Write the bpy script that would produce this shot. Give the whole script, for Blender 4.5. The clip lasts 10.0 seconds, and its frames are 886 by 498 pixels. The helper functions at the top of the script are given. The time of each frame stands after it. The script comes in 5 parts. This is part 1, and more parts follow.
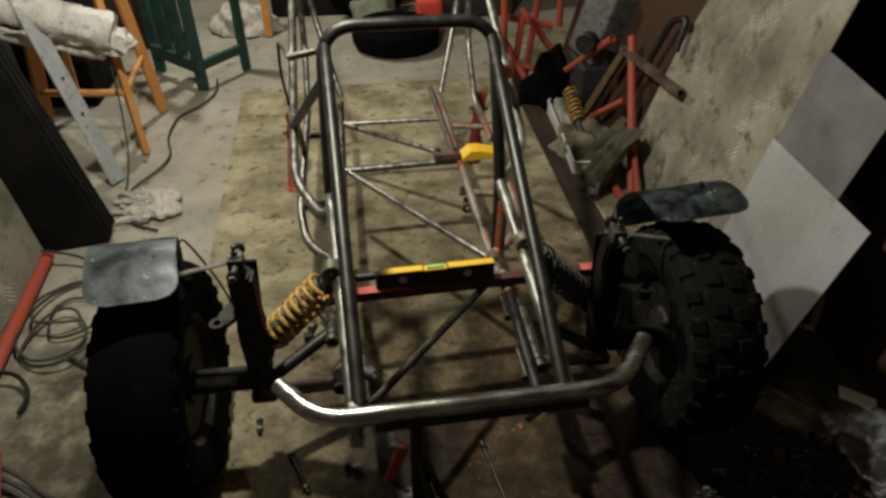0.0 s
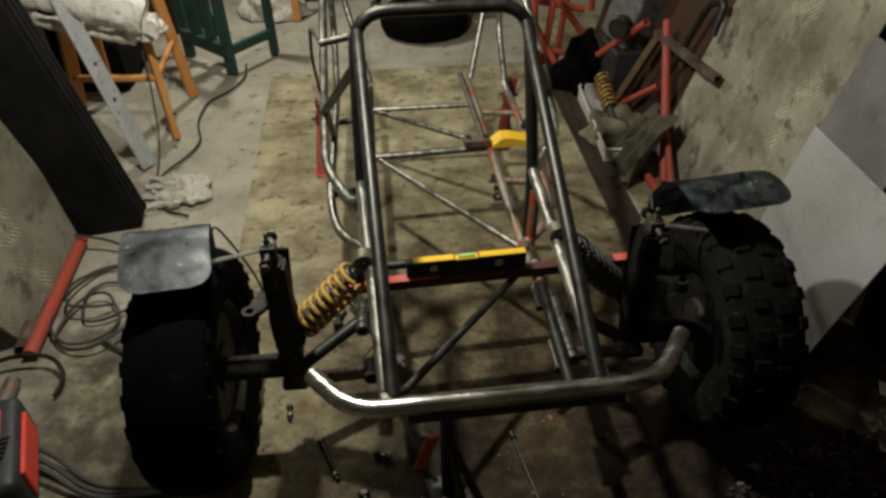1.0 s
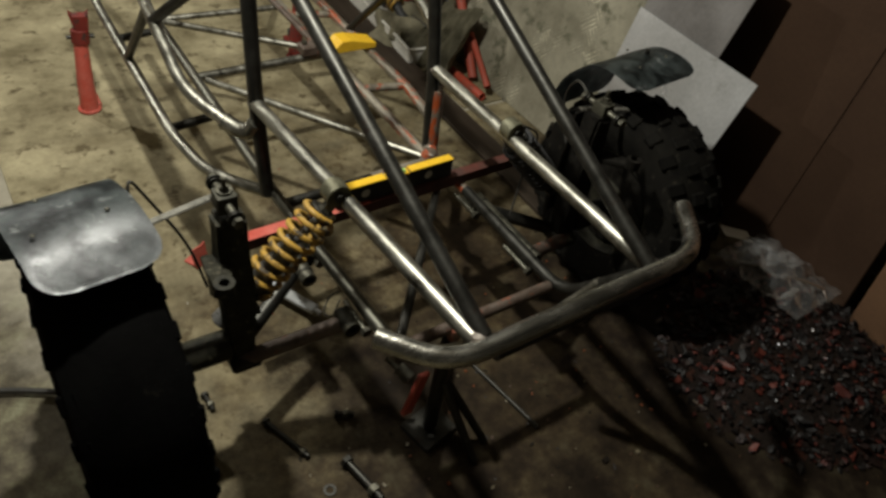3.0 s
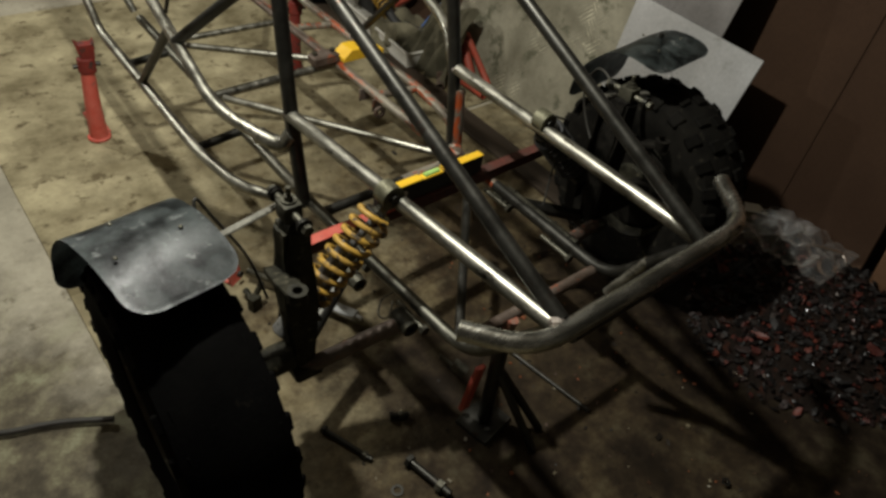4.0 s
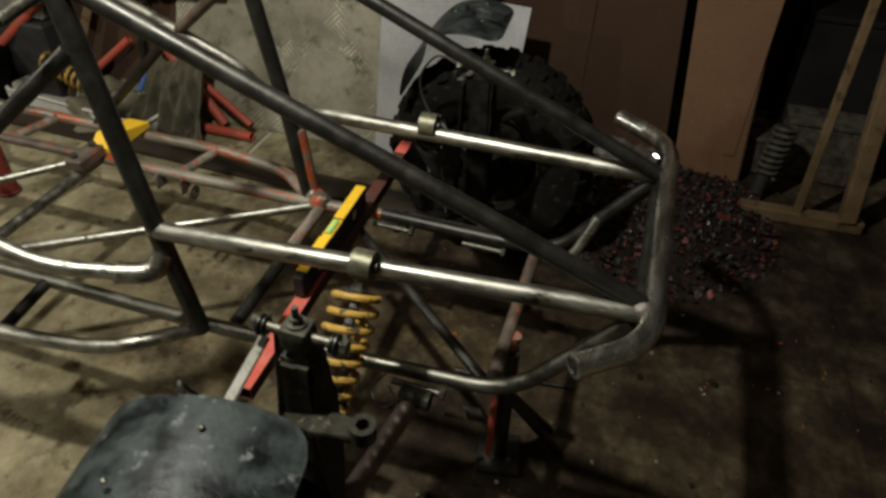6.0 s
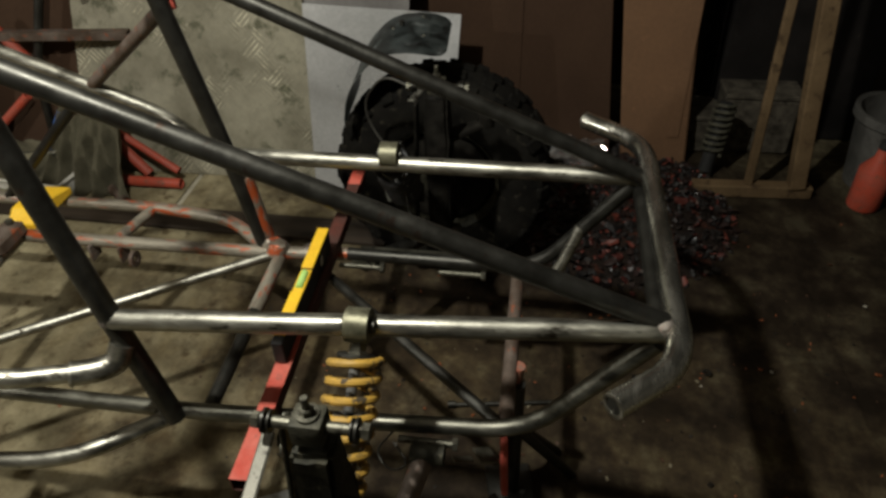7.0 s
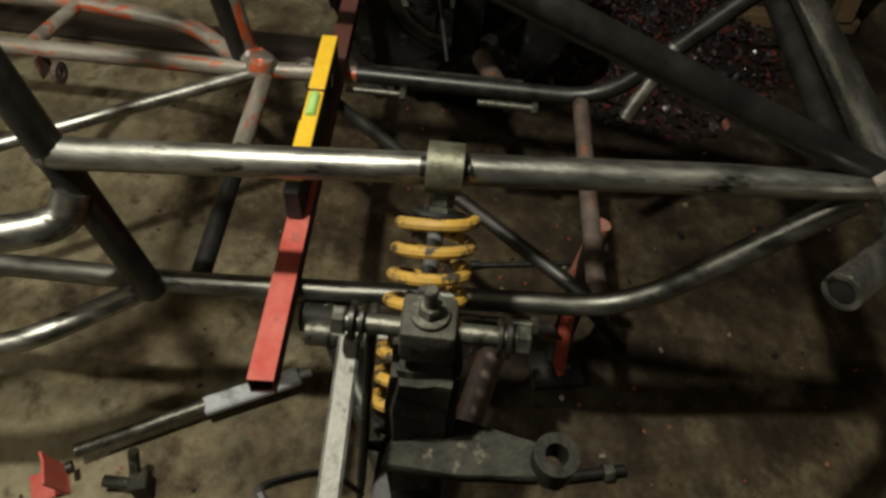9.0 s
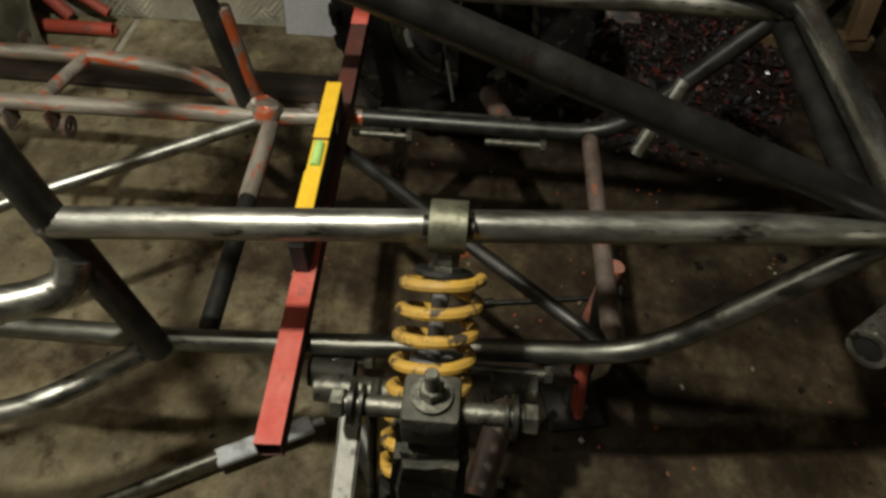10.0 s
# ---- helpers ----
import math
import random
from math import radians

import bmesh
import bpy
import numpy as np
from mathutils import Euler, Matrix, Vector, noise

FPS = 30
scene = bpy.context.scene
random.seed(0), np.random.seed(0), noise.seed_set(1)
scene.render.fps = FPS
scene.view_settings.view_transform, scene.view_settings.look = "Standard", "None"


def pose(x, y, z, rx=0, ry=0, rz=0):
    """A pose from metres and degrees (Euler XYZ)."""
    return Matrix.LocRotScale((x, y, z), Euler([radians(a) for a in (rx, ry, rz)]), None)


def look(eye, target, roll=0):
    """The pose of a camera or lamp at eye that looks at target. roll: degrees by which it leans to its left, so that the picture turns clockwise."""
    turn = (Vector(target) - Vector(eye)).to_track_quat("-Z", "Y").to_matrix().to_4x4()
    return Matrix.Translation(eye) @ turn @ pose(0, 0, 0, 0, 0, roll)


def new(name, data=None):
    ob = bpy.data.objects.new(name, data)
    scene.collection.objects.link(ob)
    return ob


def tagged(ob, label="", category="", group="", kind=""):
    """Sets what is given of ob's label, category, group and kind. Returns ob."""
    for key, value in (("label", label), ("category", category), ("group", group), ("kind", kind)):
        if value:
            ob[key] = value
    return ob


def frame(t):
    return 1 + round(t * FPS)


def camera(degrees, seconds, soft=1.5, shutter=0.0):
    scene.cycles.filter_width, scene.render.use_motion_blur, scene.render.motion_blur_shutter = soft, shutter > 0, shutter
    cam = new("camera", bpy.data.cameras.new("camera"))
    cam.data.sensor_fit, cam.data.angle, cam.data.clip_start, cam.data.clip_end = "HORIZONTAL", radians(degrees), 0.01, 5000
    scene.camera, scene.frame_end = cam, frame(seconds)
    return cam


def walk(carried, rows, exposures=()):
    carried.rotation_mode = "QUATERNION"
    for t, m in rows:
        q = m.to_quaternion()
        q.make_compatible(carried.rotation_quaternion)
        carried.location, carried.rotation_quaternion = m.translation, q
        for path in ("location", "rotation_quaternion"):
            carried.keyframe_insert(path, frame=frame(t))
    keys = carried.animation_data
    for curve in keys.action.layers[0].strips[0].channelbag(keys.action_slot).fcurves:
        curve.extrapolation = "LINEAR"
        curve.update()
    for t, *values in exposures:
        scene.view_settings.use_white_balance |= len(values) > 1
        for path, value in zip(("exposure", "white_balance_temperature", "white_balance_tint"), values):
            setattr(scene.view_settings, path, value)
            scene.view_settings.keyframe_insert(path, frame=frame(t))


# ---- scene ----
cam = camera(66.8, 10.0, soft=2.9, shutter=0.4)
PATH = [
    (0, (-0.136, 0.176, 1.496), (0.079, 1.774, 0.313), 0.3),
    (0.5, (-0.145, 0.189, 1.495), (0.054, 1.777, 0.296), 0.4),
    (1, (-0.153, 0.198, 1.494), (-0.011, 1.778, 0.275), -0.7),
    (1.5, (-0.163, 0.227, 1.47), (0.032, 1.799, 0.249), -1.4),
    (2, (-0.251, 0.328, 1.43), (0.333, 1.71, 0.107), 5.0),
    (2.5, (-0.422, 0.431, 1.388), (0.315, 1.67, 0.002), 8.9),
    (2.7, (-0.533, 0.467, 1.362), (0.317, 1.655, -0.004), 11.0),
    (3.8, (-0.805, 0.573, 1.321), (0.268, 1.648, 0.02), 9.5),
    (4, (-0.795, 0.568, 1.319), (0.221, 1.678, 0.002), 7.9),
    (4.5, (-0.831, 0.642, 1.273), (0.226, 1.719, -0.04), 5.5),
    (5, (-0.932, 0.811, 1.214), (0.379, 1.662, -0.033), 6.5),
    (5.5, (-0.935, 0.9, 1.201), (0.491, 1.54, -0.046), 3.8),
    (5.7, (-0.931, 0.95, 1.213), (0.547, 1.48, -0.025), 4.0),
    (6.8, (-0.843, 1.131, 1.213), (0.695, 1.469, -0.02), -2.1),
    (7, (-0.834, 1.133, 1.204), (0.721, 1.406, -0.024), -2.0),
    (7.5, (-0.775, 1.206, 1.164), (0.707, 1.471, -0.153), -0.5),
    (8, (-0.673, 1.325, 1.077), (0.766, 1.422, -0.309), 3.0),
    (8.5, (-0.652, 1.344, 1.027), (0.68, 1.382, -0.464), 4.4),
    (9, (-0.654, 1.347, 1.0), (0.609, 1.362, -0.55), 5.5),
    (9.5, (-0.634, 1.343, 1.003), (0.624, 1.402, -0.55), 3.2),
    (10, (-0.616, 1.339, 1.011), (0.687, 1.413, -0.504), 1.9),
]
walk(cam, [(t, look(eye, target, roll)) for t, eye, target, roll in PATH])

# ---- light ----
world = bpy.data.worlds.new("world")
scene.world = world
world.use_nodes = True
world.node_tree.nodes["Background"].inputs[0].default_value = (0.9, 0.85, 0.72, 1)
world.node_tree.nodes["Background"].inputs[1].default_value = 0.012


def bulb(name, place, watts, radius, colour):
    data = bpy.data.lights.new(name, "POINT")
    data.energy, data.shadow_soft_size, data.color = watts, radius, colour
    ob = new(name, data)
    ob.location = place
    return ob


bulb("ceiling_bulb", (-0.42, 1.74, 1.88), 113, 0.032, (0.96, 0.95, 0.87))
# added fill lamp, no known source there; brightens the back
bulb("rear_fill", (-1.00, 4.28, 1.92), 96, 0.04, (0.96, 0.95, 0.88))

# ---- materials ----


def mat(name, c1, c2, scale=6.0, rough=0.6, metal=0.0, bump=0.2, fine=60.0, c3=None, spread=0.5, rough2=None, coat=0.0, tint=0.0, detail=6.0, wear=0.55, bump_dist=0.002, spec=0.35, stretch=None):
    """Two-scale mottled surface: c1 to c2 in large patches, c3 in small worn spots, fine relief."""
    m = bpy.data.materials.new(name)
    m.use_nodes = True
    nt = m.node_tree
    nd, ln = nt.nodes, nt.links
    b = nd["Principled BSDF"]
    tc = nd.new("ShaderNodeTexCoord")
    where = tc.outputs["Object"]
    if stretch:
        mp = nd.new("ShaderNodeMapping")
        mp.inputs["Scale"].default_value = stretch
        ln.new(where, mp.inputs["Vector"])
        where = mp.outputs["Vector"]
    n1 = nd.new("ShaderNodeTexNoise")
    n1.inputs["Scale"].default_value, n1.inputs["Detail"].default_value, n1.inputs["Roughness"].default_value = scale, detail, 0.62
    ln.new(where, n1.inputs["Vector"])
    r1 = nd.new("ShaderNodeValToRGB")
    r1.color_ramp.elements[0].position, r1.color_ramp.elements[1].position = 0.5 - spread / 2.6, 0.5 + spread / 2.6
    r1.color_ramp.elements[0].color, r1.color_ramp.elements[1].color = (*c1, 1), (*c2, 1)
    ln.new(n1.outputs["Fac"], r1.inputs["Fac"])
    n2 = nd.new("ShaderNodeTexNoise")
    n2.inputs["Scale"].default_value, n2.inputs["Detail"].default_value, n2.inputs["Roughness"].default_value = fine, 5.0, 0.7
    ln.new(where, n2.inputs["Vector"])
    col = r1.outputs["Color"]
    if c3:
        r3 = nd.new("ShaderNodeValToRGB")
        r3.color_ramp.elements[0].position, r3.color_ramp.elements[1].position = wear, wear + 0.09
        r3.color_ramp.elements[0].color, r3.color_ramp.elements[1].color = (0, 0, 0, 1), (1, 1, 1, 1)
        n3 = nd.new("ShaderNodeTexNoise")
        n3.inputs["Scale"].default_value, n3.inputs["Detail"].default_value, n3.inputs["Roughness"].default_value = (scale * fine) ** 0.5, 8.0, 0.65
        ln.new(where, n3.inputs["Vector"])
        ln.new(n3.outputs["Fac"], r3.inputs["Fac"])
        mx = nd.new("ShaderNodeMix")
        mx.data_type = "RGBA"
        ln.new(r3.outputs["Color"], mx.inputs[0])
        ln.new(col, mx.inputs[6])
        mx.inputs[7].default_value = (*c3, 1)
        col = mx.outputs[2]
    mg = nd.new("ShaderNodeMix")
    mg.data_type, mg.blend_type = "RGBA", "MULTIPLY"
    mg.inputs[0].default_value = 0.5
    ln.new(col, mg.inputs[6])
    rg = nd.new("ShaderNodeMapRange")
    rg.inputs[3].default_value, rg.inputs[4].default_value = 0.45, 1.5
    ln.new(n2.outputs["Fac"], rg.inputs[0])
    ln.new(rg.outputs[0], mg.inputs[7])
    col = mg.outputs[2]
    if tint:
        oi = nd.new("ShaderNodeObjectInfo")
        tr = nd.new("ShaderNodeMapRange")
        tr.inputs[3].default_value, tr.inputs[4].default_value = 1 - tint, 1 + tint
        ln.new(oi.outputs["Random"], tr.inputs[0])
        mt = nd.new("ShaderNodeMix")
        mt.data_type, mt.blend_type = "RGBA", "MULTIPLY"
        mt.inputs[0].default_value = 1.0
        ln.new(col, mt.inputs[6])
        ln.new(tr.outputs[0], mt.inputs[7])
        col = mt.outputs[2]
    ln.new(col, b.inputs["Base Color"])
    rr = nd.new("ShaderNodeMapRange")
    rr.inputs[1].default_value, rr.inputs[2].default_value = 0.3, 0.7
    rr.inputs[3].default_value, rr.inputs[4].default_value = rough, rough2 if rough2 is not None else min(1, rough + 0.2)
    ln.new(n1.outputs["Fac"], rr.inputs[0])
    ln.new(rr.outputs[0], b.inputs["Roughness"])
    b.inputs["Metallic"].default_value = metal
    b.inputs["Specular IOR Level"].default_value = spec
    b.inputs["Coat Weight"].default_value = coat
    b.inputs["Coat Roughness"].default_value = 0.15
    if bump:
        bp = nd.new("ShaderNodeBump")
        bp.inputs["Strength"].default_value, bp.inputs["Distance"].default_value = bump, bump_dist
        ln.new(n2.outputs["Fac"], bp.inputs["Height"])
        ln.new(bp.outputs["Normal"], b.inputs["Normal"])
    return m


STEEL = mat("bare_steel", (0.145, 0.14, 0.116), (0.46, 0.445, 0.375), 26, 0.26, 0.95, 0.32, 60, (0.05, 0.042, 0.03), 0.46, 0.54, tint=0.12, wear=0.575, bump_dist=0.0015, detail=10, stretch=(1.6, 0.45, 1.6))
MID_STEEL = mat("darker_worn_steel", (0.055, 0.053, 0.042), (0.19, 0.184, 0.150), 22, 0.28, 0.92, 0.32, 60, (0.035, 0.028, 0.02), 0.46, 0.55, tint=0.1, wear=0.58, bump_dist=0.0015, detail=10, stretch=(1.6, 0.45, 1.6))
STEEL_DARK = mat("oily_dark_steel", (0.028, 0.027, 0.023), (0.062, 0.060, 0.052), 26, 0.32, 0.8, 0.28, 55, (0.04, 0.027, 0.020), 0.6, 0.52, tint=0.15, wear=0.6, bump_dist=0.0014)
BENT_STEEL = mat("smudged_bent_steel", (0.22, 0.215, 0.185), (0.58, 0.57, 0.51), 24, 0.15, 0.97, 0.45, 26, (0.08, 0.068, 0.05), 0.5, 0.34, wear=0.60, bump_dist=0.003, detail=8, stretch=(0.5, 1.6, 1.6))
RUST_PAINT = mat("orange_paint_over_rusty_steel", (0.42, 0.075, 0.028), (0.17, 0.13, 0.10), 16, 0.45, 0.0, 0.4, 130, (0.36, 0.33, 0.29), 0.3, 0.6, tint=0.15, wear=0.545)
RUSTY = mat("brown_rusty_steel", (0.07, 0.045, 0.031), (0.17, 0.135, 0.11), 18, 0.40, 0.3, 0.5, 150, (0.34, 0.085, 0.03), 0.4, 0.65, tint=0.15, wear=0.58)
FLAKED = mat("flaking_orange_on_pale_steel", (0.075, 0.058, 0.042), (0.33, 0.30, 0.235), 17, 0.28, 0.35, 0.8, 44, (0.40, 0.080, 0.024), 0.5, 0.55, wear=0.515, bump_dist=0.0022, detail=10, stretch=(1.8, 0.4, 1.8))
FLAKED_POST = mat("flaking_orange_on_upright", (0.075, 0.058, 0.042), (0.33, 0.30, 0.235), 17, 0.28, 0.35, 0.8, 44, (0.40, 0.080, 0.024), 0.5, 0.55, wear=0.47, bump_dist=0.0022, detail=10, stretch=(1.3, 1.3, 0.6))
FLAKED_CROSS = mat("flaking_orange_on_cross_tube", (0.075, 0.058, 0.042), (0.33, 0.30, 0.235), 17, 0.28, 0.35, 0.8, 44, (0.40, 0.080, 0.024), 0.5, 0.55, wear=0.50, bump_dist=0.0022, detail=10, stretch=(0.5, 1.5, 1.5))
WELD = mat("weld_bead", (0.10, 0.085, 0.07), (0.36, 0.32, 0.28), 40, 0.3, 0.85, 0.9, 260, (0.22, 0.12, 0.08), 0.4)
# grime, plus the shade of the bar's sides put into the colour
GRIMY_SHADED_RED = mat("grimy_shaded_red_paint", (0.095, 0.026, 0.018), (0.062, 0.029, 0.022), 20, 0.5, 0.0, 0.3, 120, (0.15, 0.042, 0.03), 0.5, wear=0.57)
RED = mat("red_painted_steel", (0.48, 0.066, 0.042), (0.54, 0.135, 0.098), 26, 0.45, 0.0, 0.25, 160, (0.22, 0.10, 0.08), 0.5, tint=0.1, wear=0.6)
ORANGE = mat("orange_painted_tube", (0.40, 0.055, 0.026), (0.30, 0.07, 0.045), 18, 0.45, 0.0, 0.25, 140, (0.13, 0.075, 0.05), 0.45, tint=0.15, wear=0.58)
YELLOW = mat("yellow_paint", (0.80, 0.50, 0.03), (0.72, 0.42, 0.02), 25, 0.42, 0.0, 0.1, 150, (0.42, 0.26, 0.05), 0.5, wear=0.66)
SPRING = mat("dirty_yellow_spring", (0.52, 0.30, 0.04), (0.34, 0.21, 0.05), 24, 0.42, 0.0, 0.3, 150, (0.055, 0.043, 0.028), 0.45, wear=0.50)
BLACK = mat("black_plastic", (0.018, 0.018, 0.018), (0.03, 0.029, 0.027), 20, 0.45, 0.0, 0.15, 150)
# near black: the left tyre's shade is put into this rubber
RUBBER = mat("dirty_shaded_rubber", (0.0022, 0.0021, 0.0020), (0.0045, 0.0043, 0.004), 14, 0.9, 0.0, 0.6, 110, (0.011, 0.010, 0.008), 0.5, tint=0.2, wear=0.65, spec=0.03)
DUSTY_RUBBER = mat("dusty_black_rubber", (0.004, 0.0038, 0.0034), (0.011, 0.010, 0.008), 16, 0.85, 0.0, 0.8, 90, (0.034, 0.030, 0.022), 0.5, tint=0.25, wear=0.585, spec=0.06)
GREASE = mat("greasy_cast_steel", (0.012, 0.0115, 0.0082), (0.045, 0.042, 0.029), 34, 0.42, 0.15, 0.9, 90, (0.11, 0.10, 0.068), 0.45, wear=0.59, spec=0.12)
# darker copy of GREASE: the far side's shade is put into its colour
SHADED_GREASE = mat("shaded_greasy_steel", (0.004, 0.0036, 0.003), (0.014, 0.0125, 0.010), 30, 0.5, 0.0, 0.9, 90, (0.03, 0.026, 0.02), 0.45, wear=0.62, spec=0.1)
ZINC = mat("worn_zinc_steel", (0.05, 0.048, 0.036), (0.17, 0.162, 0.125), 34, 0.30, 0.75, 0.5, 110, (0.035, 0.03, 0.022), 0.45, tint=0.12, wear=0.57)
PLATED = mat("worn_pale_flat_steel", (0.055, 0.052, 0.04), (0.21, 0.20, 0.165), 30, 0.38, 0.4, 0.4, 110, (0.05, 0.045, 0.035), 0.45, wear=0.60, spec=0.3)
BRASS = mat("dull_brassy_plating", (0.085, 0.081, 0.052), (0.19, 0.182, 0.122), 30, 0.32, 0.6, 0.4, 100, (0.035, 0.03, 0.018), 0.45, wear=0.60)
DUSTY = mat("dusty_brown_cast_plate", (0.028, 0.024, 0.018), (0.09, 0.078, 0.06), 26, 0.8, 0.0, 0.8, 80, (0.02, 0.017, 0.013), 0.4, wear=0.57, spec=0.1)
OLIVE = mat("drab_olive_metal", (0.030, 0.029, 0.020), (0.085, 0.080, 0.058), 34, 0.5, 0.15, 0.8, 90, (0.014, 0.012, 0.009), 0.45, wear=0.59, spec=0.2)
MUDGUARD = mat("scuffed_black_sheet", (0.006, 0.0085, 0.0088), (0.062, 0.076, 0.074), 22, 0.30, 0.0, 0.7, 60, (0.27, 0.285, 0.275), 0.24, 0.60, coat=0.08, wear=0.605, spec=0.4)
MUDGUARD.node_tree.nodes["Principled BSDF"].inputs["Coat Weight"].default_value = 1.0
MUDGUARD.node_tree.nodes["Principled BSDF"].inputs["Coat IOR"].default_value = 1.9
MUDGUARD.node_tree.nodes["Principled BSDF"].inputs["Coat Roughness"].default_value = 0.33


def patchy_coat(m, lo, hi):
    """Let the sheen of a scuffed surface come and go in patches."""
    nd, ln = m.node_tree.nodes, m.node_tree.links
    tc, no, mr = nd.new("ShaderNodeTexCoord"), nd.new("ShaderNodeTexNoise"), nd.new("ShaderNodeMapRange")
    no.inputs["Scale"].default_value, no.inputs["Detail"].default_value, no.inputs["Roughness"].default_value = 20.0, 10.0, 0.72
    mr.inputs[1].default_value, mr.inputs[2].default_value = 0.38, 0.66
    mr.inputs[3].default_value, mr.inputs[4].default_value = lo, hi
    ln.new(tc.outputs["Object"], no.inputs["Vector"])
    ln.new(no.outputs["Fac"], mr.inputs[0])
    ln.new(mr.outputs[0], nd["Principled BSDF"].inputs["Coat Weight"])


patchy_coat(MUDGUARD, 0.02, 0.60)
CHROME = mat("chrome", (0.7, 0.62, 0.55), (0.78, 0.7, 0.62), 8, 0.12, 1.0, 0.05, 200)
PLYWOOD = mat("stained_floor_board", (0.165, 0.138, 0.077), (0.44, 0.385, 0.24), 4.6, 0.6, 0.0, 0.8, 60, (0.125, 0.100, 0.056), 0.38, 0.85, tint=0.05, wear=0.55, detail=12, spec=0.1)


def stain_shade_over(m, cx, cy, rx, ry, colour):
    """Blend a ragged dark patch, oil stain and painted shade alike, centred on (cx, cy), into a material."""
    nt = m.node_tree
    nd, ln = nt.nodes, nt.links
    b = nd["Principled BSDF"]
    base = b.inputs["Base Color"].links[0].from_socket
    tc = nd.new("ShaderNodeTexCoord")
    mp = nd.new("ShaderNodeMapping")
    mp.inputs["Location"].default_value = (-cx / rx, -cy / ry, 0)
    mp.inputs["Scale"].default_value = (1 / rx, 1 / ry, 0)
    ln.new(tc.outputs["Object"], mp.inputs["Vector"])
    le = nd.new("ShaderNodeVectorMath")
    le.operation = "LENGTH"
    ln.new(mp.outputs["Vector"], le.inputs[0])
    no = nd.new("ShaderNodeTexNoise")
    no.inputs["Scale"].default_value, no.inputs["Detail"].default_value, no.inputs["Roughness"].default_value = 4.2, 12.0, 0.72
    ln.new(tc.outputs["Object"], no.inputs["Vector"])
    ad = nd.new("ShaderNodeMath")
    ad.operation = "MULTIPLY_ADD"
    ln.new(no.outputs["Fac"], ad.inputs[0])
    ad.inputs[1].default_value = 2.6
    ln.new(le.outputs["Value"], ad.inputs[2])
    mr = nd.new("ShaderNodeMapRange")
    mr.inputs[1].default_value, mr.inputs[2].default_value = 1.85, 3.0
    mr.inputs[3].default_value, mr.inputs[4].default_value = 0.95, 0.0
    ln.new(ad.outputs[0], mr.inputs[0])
    # the patch itself is mottled: soaked black, brown and worn olive
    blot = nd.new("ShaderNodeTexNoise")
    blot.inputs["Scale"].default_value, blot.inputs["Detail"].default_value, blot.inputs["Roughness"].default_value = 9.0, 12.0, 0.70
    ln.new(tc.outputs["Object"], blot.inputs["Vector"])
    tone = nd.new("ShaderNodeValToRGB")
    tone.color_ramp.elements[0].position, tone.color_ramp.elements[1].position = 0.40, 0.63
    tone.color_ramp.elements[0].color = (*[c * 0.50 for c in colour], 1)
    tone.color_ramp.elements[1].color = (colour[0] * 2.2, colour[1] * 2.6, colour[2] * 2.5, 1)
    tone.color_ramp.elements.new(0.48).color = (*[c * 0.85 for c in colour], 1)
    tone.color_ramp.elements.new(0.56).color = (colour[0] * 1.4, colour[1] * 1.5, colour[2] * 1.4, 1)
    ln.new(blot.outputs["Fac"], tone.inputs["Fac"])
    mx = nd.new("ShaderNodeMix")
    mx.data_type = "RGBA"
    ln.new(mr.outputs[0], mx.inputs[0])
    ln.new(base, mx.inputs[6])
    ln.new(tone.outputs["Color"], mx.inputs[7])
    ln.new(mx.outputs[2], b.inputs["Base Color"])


# oil stain round the nose
stain_shade_over(PLYWOOD, 0.45, 0.98, 1.00, 1.25, (0.052, 0.033, 0.0165))
# shade of the front right corner, painted into the boards
stain_shade_over(PLYWOOD, 0.85, 0.55, 0.85, 0.95, (0.020, 0.014, 0.009))
# shadow of the right tyre, painted as a dark patch
stain_shade_over(PLYWOOD, 0.72, 1.18, 0.20, 0.34, (0.015, 0.010, 0.007))
# left rails' shadow band, deepened in the board colour
stain_shade_over(PLYWOOD, -0.08, 1.22, 0.16, 0.30, (0.026, 0.018, 0.011))
CONCRETE = mat("grey_concrete", (0.255, 0.232, 0.175), (0.43, 0.395, 0.305), 3.2, 0.7, 0.0, 0.5, 70, (0.165, 0.145, 0.105), 0.5, 0.9, wear=0.58, spec=0.15, detail=10)
# front left shade, painted into the concrete
stain_shade_over(CONCRETE, -1.10, 0.85, 0.60, 0.75, (0.085, 0.068, 0.042))
# smaller darker patch left of the wheel
stain_shade_over(CONCRETE, -0.95, 1.55, 0.22, 0.40, (0.10, 0.084, 0.056))
WHITE_SHEET = mat("scuffed_white_sheet", (0.40, 0.40, 0.39), (0.52, 0.52, 0.51), 4, 0.26, 0.45, 0.12, 90, (0.33, 0.32, 0.30), 0.5, 0.42, wear=0.62, spec=0.6)
DARK_RED = mat("grimy_dark_red_paint", (0.20, 0.022, 0.014), (0.12, 0.02, 0.015), 20, 0.5, 0.0, 0.3, 120, (0.05, 0.03, 0.025), 0.5)
# WHITE_SHEET dimmed by colour for the part without glare
DIMMED_SHEET = mat("dimmed_white_sheet", (0.13, 0.122, 0.115), (0.21, 0.20, 0.19), 4, 0.22, 0.3, 0.1, 90, (0.15, 0.14, 0.13), 0.5, 0.5, wear=0.62)
CARD = mat("brown_cardboard", (0.040, 0.0225, 0.014), (0.062, 0.036, 0.022), 2, 0.8, 0.0, 0.2, 80, spec=0.1)
